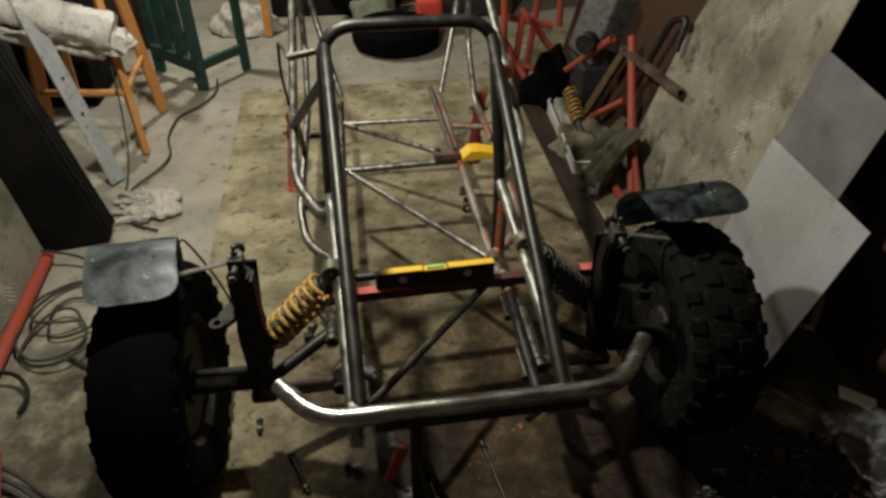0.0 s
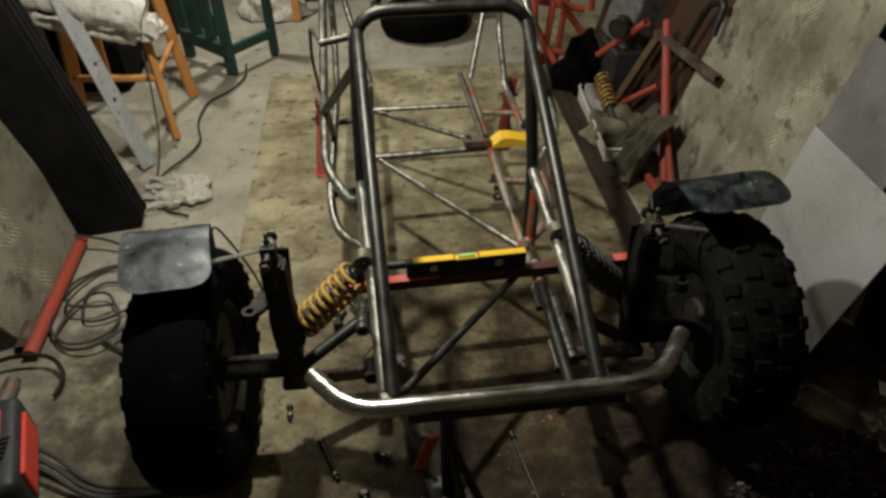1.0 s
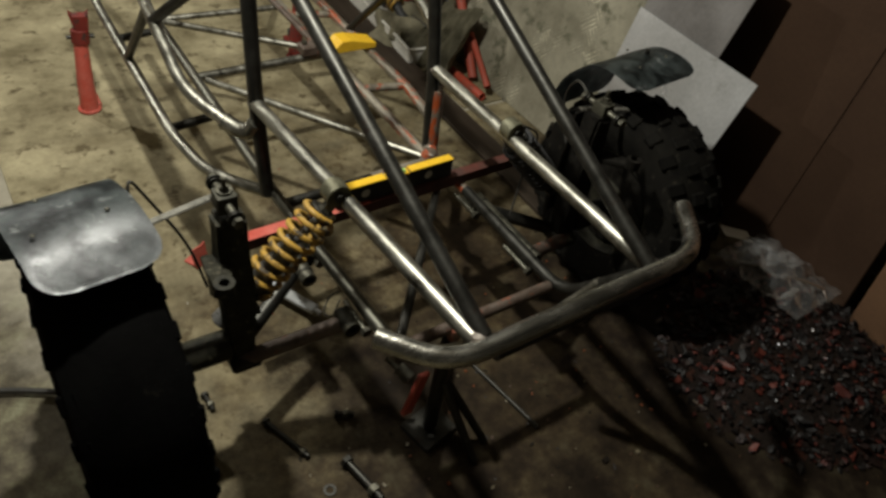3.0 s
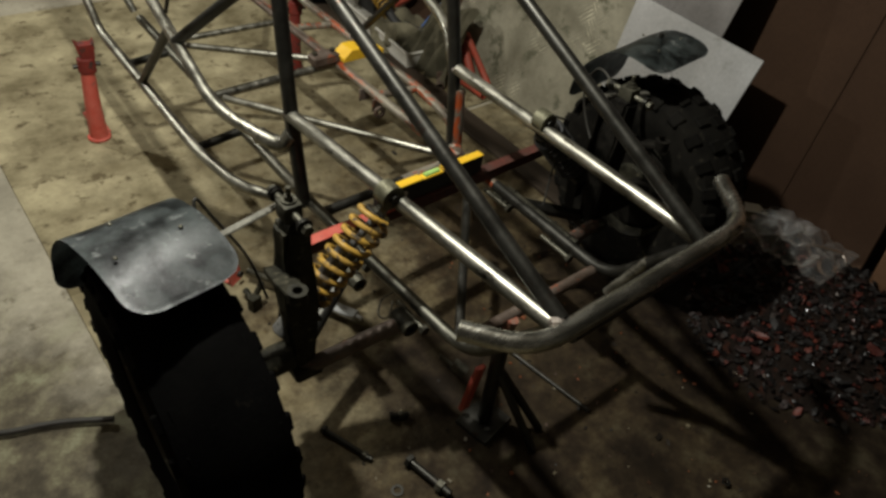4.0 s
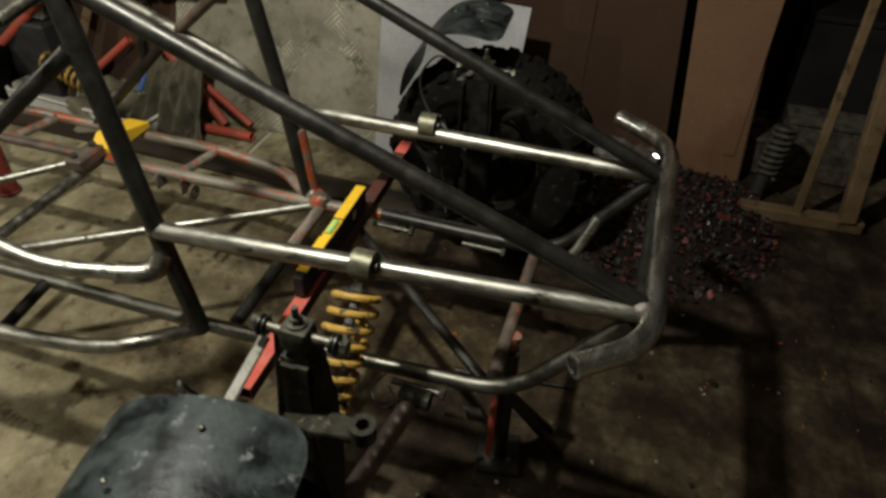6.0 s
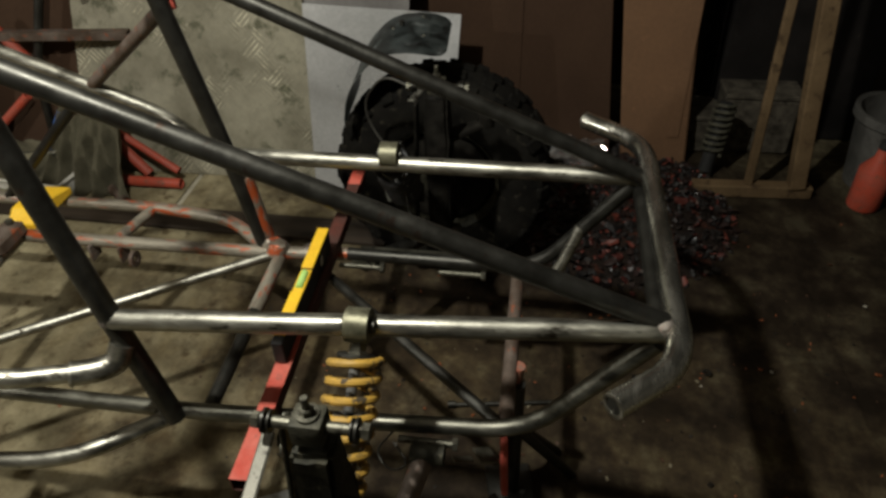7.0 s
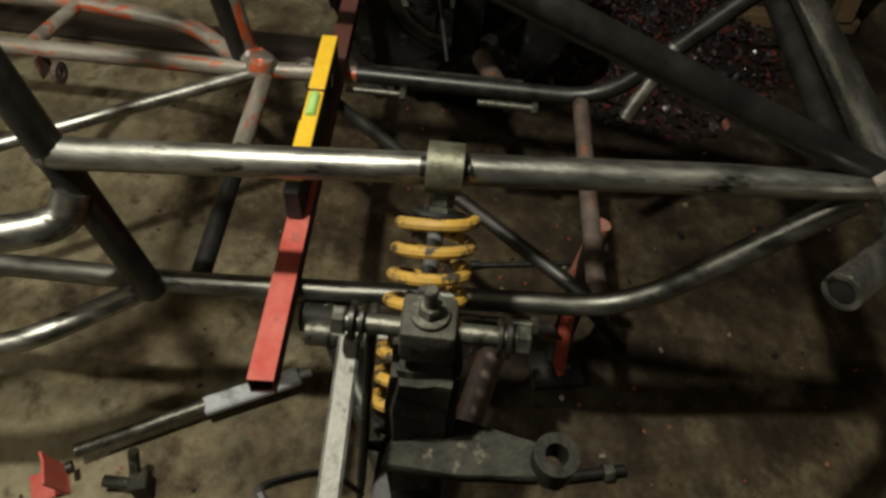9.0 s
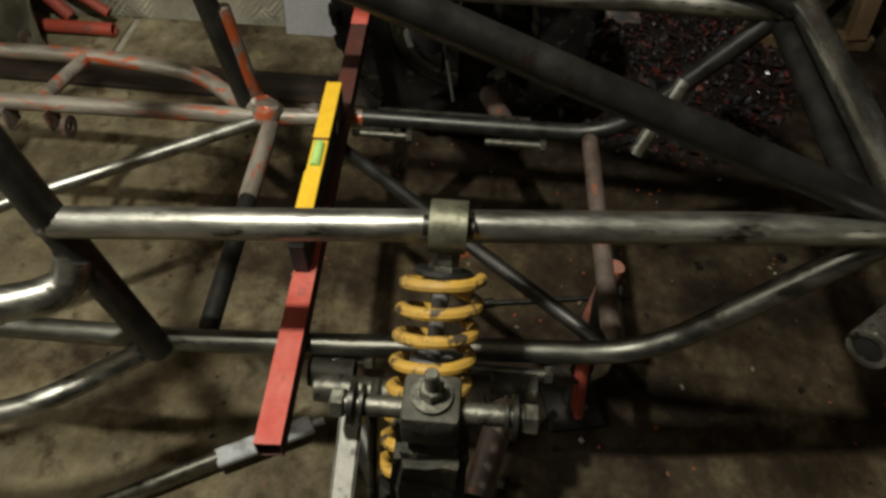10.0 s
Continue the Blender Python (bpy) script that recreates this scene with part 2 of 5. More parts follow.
CARD_LIGHT = mat("tan_cardboard", (0.115, 0.060, 0.03), (0.155, 0.083, 0.041), 3, 0.7, 0.0, 0.15, 80, (0.19, 0.10, 0.05), 0.5, wear=0.62)
PINE = mat("raw_pine", (0.085, 0.055, 0.028), (0.15, 0.10, 0.052), 9, 0.65, 0.0, 0.25, 90, (0.06, 0.038, 0.02), 0.5, tint=0.1, spec=0.15)
LADDER = mat("varnished_orange_wood", (0.50, 0.21, 0.055), (0.62, 0.29, 0.085), 9, 0.42, 0.0, 0.2, 100, (0.28, 0.12, 0.04), 0.5, tint=0.1, wear=0.63)
GREY_METAL = mat("dull_aluminium", (0.38, 0.39, 0.38), (0.50, 0.51, 0.50), 10, 0.45, 0.2, 0.15, 120, (0.26, 0.26, 0.25), 0.5)
GREEN = mat("dark_green_paint", (0.012, 0.04, 0.03), (0.025, 0.065, 0.05), 12, 0.5, 0.0, 0.2, 110, tint=0.1)
FOIL = mat("crumpled_pale_wrapping", (0.70, 0.64, 0.55), (0.82, 0.78, 0.70), 18, 0.35, 0.0, 1.0, 45, (0.5, 0.43, 0.36), 0.5, bump_dist=0.012)
CLOTH_DARK = mat("dark_olive_cloth", (0.095, 0.085, 0.052), (0.20, 0.18, 0.12), 12, 0.9, 0.0, 0.6, 160)
CLOTH_PALE = mat("grubby_pale_cloth", (0.36, 0.33, 0.27), (0.55, 0.51, 0.43), 18, 0.9, 0.0, 0.5, 140, (0.16, 0.13, 0.10), 0.5)
CABLE = mat("black_cable_rubber", (0.022, 0.021, 0.018), (0.05, 0.046, 0.038), 15, 0.5, 0.0, 0.1, 150)
DARK_WALL = mat("dark_brown_mottle", (0.03, 0.025, 0.02), (0.06, 0.05, 0.04), 2.2, 0.9, 0.0, 0.3, 40, (0.02, 0.017, 0.014), 0.5, spec=0.1)
# for unseen surfaces, paler than the seen walls to bounce fill light
BOUNCE_WALL = mat("bounce_fill_wall", (0.095, 0.085, 0.07), (0.15, 0.135, 0.112), 2.2, 0.9, 0.0, 0.3, 40, (0.14, 0.12, 0.095), 0.5, spec=0.1)
DARK_TIMBER = mat("oily_brown_timber", (0.018, 0.013, 0.009), (0.052, 0.038, 0.026), 6, 0.6, 0.0, 0.4, 80, (0.085, 0.066, 0.045), 0.5, wear=0.64, spec=0.15, stretch=(3.0, 0.3, 1.0))
BLACK_WOOD = mat("black_stained_beam", (0.005, 0.0045, 0.004), (0.014, 0.012, 0.011), 7, 0.7, 0.0, 0.4, 80, (0.04, 0.034, 0.028), 0.5, wear=0.66, spec=0.1)
PALE_PLASTIC = mat("pale_plastic", (0.50, 0.48, 0.42), (0.62, 0.60, 0.53), 9, 0.45, 0.0, 0.1, 100, (0.25, 0.22, 0.17), 0.5, wear=0.64)
DUST_GREY = mat("dusty_grey_plastic", (0.045, 0.043, 0.039), (0.10, 0.096, 0.086), 9, 0.5, 0.0, 0.15, 90, (0.05, 0.047, 0.042), 0.5, spec=0.25)
GREY_PLASTIC = mat("grey_plastic", (0.018, 0.0175, 0.0165), (0.04, 0.039, 0.036), 9, 0.55, 0.0, 0.1, 100, (0.02, 0.019, 0.018), 0.5, spec=0.15)
BLUE = mat("blue_plastic", (0.035, 0.09, 0.26), (0.06, 0.13, 0.33), 9, 0.45, 0.0, 0.1, 100)
BRIGHT_RED = mat("bright_red_plastic", (0.60, 0.045, 0.03), (0.7, 0.08, 0.05), 9, 0.38, 0.0, 0.1, 100)
GREEN_VIAL = mat("green_vial", (0.34, 0.55, 0.12), (0.42, 0.65, 0.2), 30, 0.12, 0.0, 0.0, 100)
CAST = mat("grey_cast_alloy", (0.10, 0.10, 0.092), (0.19, 0.185, 0.17), 18, 0.5, 0.4, 0.4, 120, (0.05, 0.045, 0.04), 0.5)
DIRT = mat("black_oily_dirt", (0.007, 0.0055, 0.0045), (0.024, 0.016, 0.012), 9, 0.7, 0.0, 1.0, 45, (0.05, 0.018, 0.011), 0.5, bump_dist=0.01, spec=0.1)


def chips_material(name, stops):
    m = mat(name, (0.03, 0.022, 0.018), (0.10, 0.07, 0.055), 20, 0.5, 0.0, 0.2, 120)
    nt = m.node_tree
    b = nt.nodes["Principled BSDF"]
    g = nt.nodes.new("ShaderNodeNewGeometry")
    r = nt.nodes.new("ShaderNodeValToRGB")
    r.color_ramp.interpolation = "CONSTANT"
    r.color_ramp.elements[0].color, r.color_ramp.elements[1].color = (*stops[0][1], 1), (*stops[1][1], 1)
    r.color_ramp.elements[1].position = stops[1][0]
    for p, c in stops[2:]:
        r.color_ramp.elements.new(p).color = (*c, 1)
    nt.links.new(g.outputs["Random Per Island"], r.inputs["Fac"])
    nt.links.new(r.outputs["Color"], b.inputs["Base Color"])
    return m


CHIPS = chips_material("red_and_dark_chips", [(0.0, (0.007, 0.0055, 0.005)), (0.60, (0.017, 0.008, 0.0065)), (0.80, (0.060, 0.012, 0.008)), (0.88, (0.030, 0.021, 0.017)), (0.94, (0.11, 0.025, 0.016)), (0.985, (0.13, 0.10, 0.085))])
CHIPS.node_tree.nodes["Principled BSDF"].inputs["Coat Weight"].default_value = 0.25
GRIT = chips_material("rust_and_pale_grit", [(0.0, (0.012, 0.009, 0.006)), (0.45, (0.06, 0.03, 0.016)), (0.7, (0.20, 0.06, 0.02)), (0.88, (0.16, 0.135, 0.085)), (0.975, (0.32, 0.295, 0.23))])


def plate_material():
    """Old tread plate: bars at right angles by turns, under beige dirt."""
    m = mat("dirty_tread_plate", (0.115, 0.102, 0.066), (0.385, 0.357, 0.265), 2.4, 0.6, 0.0, 0.0, 50, (0.13, 0.125, 0.082), 0.42, 0.8, wear=0.55, detail=10, spec=0.2)
    nt = m.node_tree
    nd, ln = nt.nodes, nt.links
    tc = nd.new("ShaderNodeTexCoord")
    ck = nd.new("ShaderNodeTexChecker")
    ck.inputs["Scale"].default_value = 15.0
    mp = nd.new("ShaderNodeMapping")
    mp.inputs["Rotation"].default_value = (radians(45), 0, 0)
    ln.new(tc.outputs["Object"], mp.inputs["Vector"])
    sep = nd.new("ShaderNodeSeparateXYZ")
    ln.new(mp.outputs["Vector"], sep.inputs[0])
    cmb = nd.new("ShaderNodeCombineXYZ")
    ln.new(sep.outputs[1], cmb.inputs[0])
    ln.new(sep.outputs[2], cmb.inputs[1])
    cmb.inputs[2].default_value = 0.01
    ln.new(cmb.outputs[0], ck.inputs["Vector"])
    waves = []
    for k in (0, 1):
        w = nd.new("ShaderNodeTexWave")
        w.bands_direction = "XY"[k]
        w.inputs["Scale"].default_value = 15.0 * 3 / 6.2832 * 3.3
        ln.new(cmb.outputs[0], w.inputs["Vector"])
        waves.append(w)
    mx = nd.new("ShaderNodeMix")
    mx.data_type = "FLOAT"
    ln.new(ck.outputs["Fac"], mx.inputs[0])
    ln.new(waves[0].outputs["Fac"], mx.inputs[2])
    ln.new(waves[1].outputs["Fac"], mx.inputs[3])
    b = nd["Principled BSDF"]
    base = b.inputs["Base Color"].links[0].from_socket
    pale = nd.new("ShaderNodeMix")
    pale.data_type, pale.blend_type = "RGBA", "MULTIPLY"
    pale.inputs[0].default_value = 1.0
    lift = nd.new("ShaderNodeMapRange")
    lift.inputs[1].default_value, lift.inputs[2].default_value, lift.inputs[3].default_value, lift.inputs[4].default_value = 0.45, 0.8, 0.8, 1.5
    worn = nd.new("ShaderNodeTexNoise")
    worn.inputs["Scale"].default_value, worn.inputs["Detail"].default_value, worn.inputs["Roughness"].default_value = 7.0, 8.0, 0.7
    ln.new(tc.outputs["Object"], worn.inputs["Vector"])
    left = nd.new("ShaderNodeMapRange")
    left.inputs[1].default_value, left.inputs[2].default_value, left.inputs[3].default_value, left.inputs[4].default_value = 0.49, 0.64, 0.08, 1.0
    ln.new(worn.outputs["Fac"], left.inputs[0])
    patchy = nd.new("ShaderNodeMath")
    patchy.operation = "MULTIPLY"
    ln.new(mx.outputs[0], patchy.inputs[0])
    ln.new(left.outputs[0], patchy.inputs[1])
    ln.new(patchy.outputs[0], lift.inputs[0])
    ln.new(base, pale.inputs[6])
    ln.new(lift.outputs[0], pale.inputs[7])
    ln.new(pale.outputs[2], b.inputs["Base Color"])
    bp = nd.new("ShaderNodeBump")
    bp.inputs["Strength"].default_value, bp.inputs["Distance"].default_value = 0.9, 0.0028
    ln.new(patchy.outputs[0], bp.inputs["Height"])
    ln.new(bp.outputs["Normal"], nd["Principled BSDF"].inputs["Normal"])
    return m


PLATE = plate_material()


def clear_material():
    m = mat("clear_film", (0.86, 0.86, 0.84), (0.93, 0.93, 0.91), 9, 0.05, 0.0, 0.6, 30, bump_dist=0.006)
    b = m.node_tree.nodes["Principled BSDF"]
    b.inputs["Transmission Weight"].default_value = 0.94
    b.inputs["IOR"].default_value = 1.22
    return m


CLEAR = clear_material()

# ---- building helpers ----


def part(name, bm, material, parent=None, label="", smooth=True):
    """Link a bmesh as one mesh object under a thing or a part."""
    me = bpy.data.meshes.new(name)
    bmesh.ops.recalc_face_normals(bm, faces=bm.faces)
    bm.to_mesh(me)
    bm.free()
    me.materials.append(material)
    if smooth:
        me.polygons.foreach_set("use_smooth", [True] * len(me.polygons))
        me.set_sharp_from_angle(angle=radians(38))
    ob = new(name, me)
    ob.parent = parent
    if label:
        tagged(ob, label)
    return ob


def thing(name, label, category, group="", at=(0, 0, 0), kind=""):
    ob = new(name)
    ob.location = at
    ob.empty_display_size = 0.05
    return tagged(ob, label, category, group, kind)


def rounded(pts, bend, steps=6):
    """The polyline with each inner corner turned into an arc."""
    pts = [Vector(p) for p in pts]
    out = [pts[0]]
    for a, b, c in zip(pts, pts[1:], pts[2:]):
        u, v = (a - b), (c - b)
        d = min(bend, u.length * 0.49, v.length * 0.49)
        p, q = b + u.normalized() * d, b + v.normalized() * d
        for i in range(steps + 1):
            t = i / steps
            out.append(p * (1 - t) ** 2 + b * 2 * t * (1 - t) + q * t**2)
    return out + [pts[-1]]


def sweep(bm, pts, r, n=14, caps=True, hole=0.0, r_end=None):
    """A round tube along pts; hole: depth of the open end's bore."""
    pts = [Vector(p) for p in pts]
    tang = [(pts[min(i + 1, len(pts) - 1)] - pts[max(i - 1, 0)]).normalized() for i in range(len(pts))]
    up = Vector((0, 0, 1)) if abs(tang[0].z) < 0.9 else Vector((1, 0, 0))
    side = tang[0].cross(up).normalized()
    rings = []
    for i, (p, t) in enumerate(zip(pts, tang)):
        side = (side - t * side.dot(t)).normalized()
        nrm = t.cross(side)
        rr = r if r_end is None else r + (r_end - r) * i / (len(pts) - 1)
        rings.append([bm.verts.new(p + (side * math.cos(a) + nrm * math.sin(a)) * rr) for a in (2 * math.pi * k / n for k in range(n))])
    for a, b in zip(rings, rings[1:]):
        for k in range(n):
            bm.faces.new((a[k], a[(k + 1) % n], b[(k + 1) % n], b[k]))
    if caps:
        for ring, p, t in ((rings[0], pts[0], tang[0]), (rings[-1], pts[-1], -tang[-1])):
            if hole:
                inner = [bm.verts.new(p + (v.co - p) * 0.84) for v in ring]
                deep = [bm.verts.new(v.co + t * hole) for v in inner]
                for k in range(n):
                    j = (k + 1) % n
                    bm.faces.new((ring[k], ring[j], inner[j], inner[k]))
                    bm.faces.new((inner[k], inner[j], deep[j], deep[k]))
                bm.faces.new(deep)
            else:
                bm.faces.new(ring)
    return bm


def tube(pts, r, bend=0.05, n=14, hole=0.0, steps=6):
    return sweep(bmesh.new(), rounded(pts, bend, steps), r, n, True, hole)


def box(bm, size, m=Matrix(), bevel=0.0, seg=1):
    made = bmesh.ops.create_cube(bm, size=1.0, matrix=m @ Matrix.Diagonal((*size, 1)))
    if bevel:
        edges = list({e for v in made["verts"] for e in v.link_edges})
        bmesh.ops.bevel(bm, geom=edges, offset=bevel, segments=seg, affect="EDGES", profile=0.6)
    return bm


def block(size, m=Matrix(), bevel=0.002, seg=1):
    return box(bmesh.new(), size, m, bevel, seg)


def lathe(bm, profile, m=Matrix(), n=24):
    """Turn (radius, height) pairs round the local z axis."""
    rings = []
    for r, z in profile:
        if r < 1e-5:
            rings.append([bm.verts.new(m @ Vector((0, 0, z)))])
        else:
            rings.append([bm.verts.new(m @ Vector((r * math.cos(a), r * math.sin(a), z))) for a in (2 * math.pi * k / n for k in range(n))])
    for a, b in zip(rings, rings[1:]):
        for k in range(n):
            j = (k + 1) % n
            if len(a) == 1 and len(b) == 1:
                continue
            if len(a) == 1:
                bm.faces.new((a[0], b[j], b[k]))
            elif len(b) == 1:
                bm.faces.new((a[k], a[j], b[0]))
            else:
                bm.faces.new((a[k], a[j], b[j], b[k]))
    return bm


def axis(p, q):
    """A pose at p whose z axis points to q."""
    p, q = Vector(p), Vector(q)
    return Matrix.Translation(p) @ (q - p).to_track_quat("Z", "Y").to_matrix().to_4x4()


def rod(bm, p, q, r, n=12, bevel=0.0):
    h = (Vector(q) - Vector(p)).length
    b = min(bevel, r * 0.5)
    prof = [(0, 0), (r - b, 0), (r, b), (r, h - b), (r - b, h), (0, h)] if b else [(0, 0), (r, 0), (r, h), (0, h)]
    return lathe(bm, prof, axis(p, q), n)


def ring(bm, p, q, r, r_in, n=20):
    h = (Vector(q) - Vector(p)).length
    return lathe(bm, [(r_in, 0), (r, 0), (r, h), (r_in, h), (r_in, 0)], axis(p, q), n)


def slab(bm, outline, thick, m=Matrix()):
    """A flat plate from an outline in the local xy plane."""
    lo = [bm.verts.new(m @ Vector((x, y, 0))) for x, y in outline]
    hi = [bm.verts.new(m @ Vector((x, y, thick))) for x, y in outline]
    bm.faces.new(lo)
    bm.faces.new(hi)
    for k in range(len(lo)):
        j = (k + 1) % len(lo)
        bm.faces.new((lo[k], lo[j], hi[j], hi[k]))
    return bm


def crumple(bm, amount, scale, seed=0.0):
    for v in bm.verts:
        d = noise.noise_vector(v.co * scale + Vector((seed, seed * 2, 0)))
        v.co += d * amount
    return bm


def hexbolt(bm, p, q, r_shank, r_head, head):
    """A bolt from its head at p to its tip at q."""
    p, q = Vector(p), Vector(q)
    d = (q - p).normalized()
    rod(bm, p, p + d * head, r_head, 6)
    rod(bm, p + d * head, q, r_shank, 10)
    return bm

# ---- the room ----


def structure(name, bm, material, label, smooth=False):
    return tagged(part(name, bm, material, None, "", smooth), label, "", "", "structure")


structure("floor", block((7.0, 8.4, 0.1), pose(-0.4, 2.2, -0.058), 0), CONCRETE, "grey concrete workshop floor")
structure("wall_right", block((0.12, 8.4, 2.5), pose(1.95, 2.2, 1.2), 0), DARK_WALL, "dark brown workshop wall")
# out of view, kept pale to lift the shadows
structure("wall_left", block((0.12, 8.4, 2.5), pose(-2.9, 2.2, 1.2), 0), BOUNCE_WALL, "plain unseen workshop wall, pale to bounce fill light")
structure("wall_back", block((4.73, 0.12, 2.5), pose(-0.475, 6.0, 1.2), 0), DARK_WALL, "dark brown workshop wall")
# front wall and ceiling are unseen too, pale for bounced fill
structure("wall_front", block((4.73, 0.12, 2.5), pose(-0.475, -1.7, 1.2), 0), BOUNCE_WALL, "plain unseen workshop wall, pale to bounce fill light")
structure("ceiling", block((7.0, 8.4, 0.1), pose(-0.4, 2.2, 2.5), 0), BOUNCE_WALL, "plain unseen workshop ceiling, pale to bounce fill light")

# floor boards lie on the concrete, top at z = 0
boards = structure("floor_boards", block((1.51, 3.42, 0.007), pose(0.035, 2.11, -0.0036, 0, 0, 1.6), 0.0012), PLYWOOD, "large oil-stained floor board with some shade painted in")
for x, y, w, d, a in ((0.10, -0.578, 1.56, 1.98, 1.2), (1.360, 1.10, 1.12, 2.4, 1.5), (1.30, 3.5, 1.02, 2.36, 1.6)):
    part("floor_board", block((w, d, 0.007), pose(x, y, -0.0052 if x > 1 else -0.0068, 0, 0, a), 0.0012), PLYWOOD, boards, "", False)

# ---- panels leaning on the wall side ----


def leaning(name, label, category, y0, y1, z1, x0, slope, thick, material, z0=0.0, cut=None):
    """A sheet from y0 to y1 that leans outwards as it rises."""
    outline = cut or [(y0, z0), (y1, z0), (y1, z1), (y0, z1)]
    bm = bmesh.new()
    k = math.hypot(1, slope)
    m = Matrix(((0, slope / k, 1 / k, x0), (1, 0, 0, 0), (0, 1 / k, -slope / k, 0), (0, 0, 0, 1)))
    slab(bm, [(y, z * k) for y, z in outline], thick, m)
    bmesh.ops.bevel(bm, geom=bm.edges[:], offset=thick * 0.2, segments=1, affect="EDGES")
    return tagged(part(name, bm, material, None, "", False), label, category)


leaning("tread_plate", "large dirty beige tread plate leaning on the wall", "metal sheet", 1.885, 2.72, 1.42, 1.012, 0.225, 0.006, PLATE, 0, [(1.885, 0), (2.72, 0), (2.66, 0.54), (2.60, 0.75), (2.50, 1.42), (1.885, 1.42)])
leaning("dark_panel", "dark brown fibreboard panel leaning behind the tread plate", "board", 2.44, 3.9, 1.36, 1.032, 0.225, 0.012, CARD)
# same white sheet as below; its weaker light is put into the colour
leaning("white_sheet", "tall upper part of the white sheet, painted dimmer outside the glare", "metal sheet", 1.54, 1.872, 0.85, 0.992, 0.22, 0.005, DIMMED_SHEET, 0, [(1.575, 0), (1.872, 0), (1.872, 0.835), (1.840, 0.835), (1.540, 0.80)])
leaning("white_sheet", "lower scuffed white sheet with a straight edge", "metal sheet", 1.375, 1.80, 0.572, 0.978, 0.22, 0.005, WHITE_SHEET, 0, [(1.432, 0), (1.874, 0), (1.874, 0.565), (1.394, 0.545)])
wide = leaning("cardboard_panel", "wide dark brown cardboard panel leaning upright", "cardboard", 0.955, 1.66, 1.5, 1.27, 0.06, 0.012, CARD, 0, [(0.905, 0), (1.66, 0), (1.66, 1.5), (1.04, 1.5)])
narrow = leaning("cardboard_panel", "narrow tan cardboard panel standing upright", "cardboard", 0.65, 0.88, 1.5, 1.25, 0.06, 0.03, CARD_LIGHT, 0, [(0.652, 0), (0.868, 0), (1.02, 1.5), (0.775, 1.5)])

for panel, y, w in ((wide, 1.25, 0.05), (narrow, 0.712, 0.04)):
    x = 1.268 if panel == wide else 1.248
    part("tape_strip", block((0.0015, w, 1.2), pose(x + 0.04, y, 0.70, 0, 3.43, 0), 0.0003), CARD if panel == wide else CARD_LIGHT, panel, "brown tape strip", False)

# ---- the buggy frame ----
frame_thing = thing("buggy_frame", "unpainted welded steel tube buggy frame on stands", "vehicle frame")
F = frame_thing


def bar(name, pts, r, material=STEEL, bend=0.05, label="", hole=0.0, parent=None):
    return part(name, tube(pts, r, bend, 14, hole), material, parent or F, label)


def weld(p, r=0.018, seed=0.0, parent=None):
    bm = bmesh.new()
    bmesh.ops.create_icosphere(bm, subdivisions=2, radius=r, matrix=pose(*p))
    crumple(bm, r * 0.35, 60, seed)
    return part("weld", bm, WELD, parent or F, "lumpy weld")


R0, R1, R2, R3 = 0.0152, 0.0138, 0.0125, 0.0100
# nose bar with both tips turned back
bar("bumper", [(-0.315, 1.031, 0.584), (-0.243, 0.944, 0.584), (0.294, 0.950, 0.591), (0.371, 1.054, 0.594)], 0.0165, BENT_STEEL, 0.085, "bright bent nose bar with capped ends")
for p, q in (((-0.3150, 1.0310, 0.5840), (-0.31596, 1.03216, 0.5840)), ((0.3710, 1.0540, 0.5940), (0.3719, 1.0552, 0.5940))):
    part("end_cap", rod(bmesh.new(), p, q, 0.0112, 20), STEEL_DARK, F, "dark sunken end cap")
    part("end_rim", ring(bmesh.new(), p, Vector(q) + (Vector(q) - Vector(p)) * 0.8, 0.0163, 0.0118), STEEL, F, "bright rim of the tube end")
bar("nose_cross_tube", [(-0.150, 0.956, 0.547), (0.235, 0.958, 0.556)], 0.0155, STEEL_DARK)
# upper rails, pillars and the hoop
for s, px, py, nx, nz in ((-1, -0.230, 1.716, -0.183, 0.580), (1, 0.231, 1.733, 0.200, 0.576)):
    bar("upper_rail", [(px, py, 0.558), (nx, 0.962, nz)], R0)
    bar("brace_tube", [(nx * 0.95, 0.962, nz + 0.008), (-0.209 if s < 0 else 0.199, 1.79, 0.938)], 0.0142, STEEL_DARK, label="long sloping brace from nose to hoop")
    weld((nx, 0.962, nz + 0.004), 0.0165, 3.1 * s)
    weld((px, py, 0.558), 0.0165, 1.7 * s)
bar("hoop", [(-0.223, 1.686, 0.338), (-0.230, 1.716, 0.556), (-0.214, 1.796, 0.978), (0.206, 1.802, 0.978), (0.231, 1.737, 0.558), (0.223, 1.700, 0.338)], 0.0162, STEEL_DARK, 0.085, "dark pillar and dash hoop in one bent tube")
# lower rails rise to the nose
bar("lower_rail", [(-0.212, 2.80, 0.338), (-0.208, 1.66, 0.338), (-0.181, 1.128, 0.345), (-0.184, 0.968, 0.562)], R1, MID_STEEL, 0.07)
# dark steel here stands in for the brace's shadow on the rail
bar("lower_rail", [(0.224, 1.52, 0.338), (0.214, 1.130, 0.345), (0.202, 0.970, 0.562)], R1, STEEL_DARK, 0.07)
bar("lower_rail", [(0.196, 2.88, 0.338), (0.208, 1.69, 0.338), (0.222, 1.52, 0.338)], R1, FLAKED, 0.03, "rusty right lower rail with old orange paint")
for place, size, seed in (((0.210, 1.668, 0.345), 0.025, 9.0), ((0.222, 1.690, 0.350), 0.019, 4.0)):
    weld(place, size, seed).data.materials[0] = FLAKED
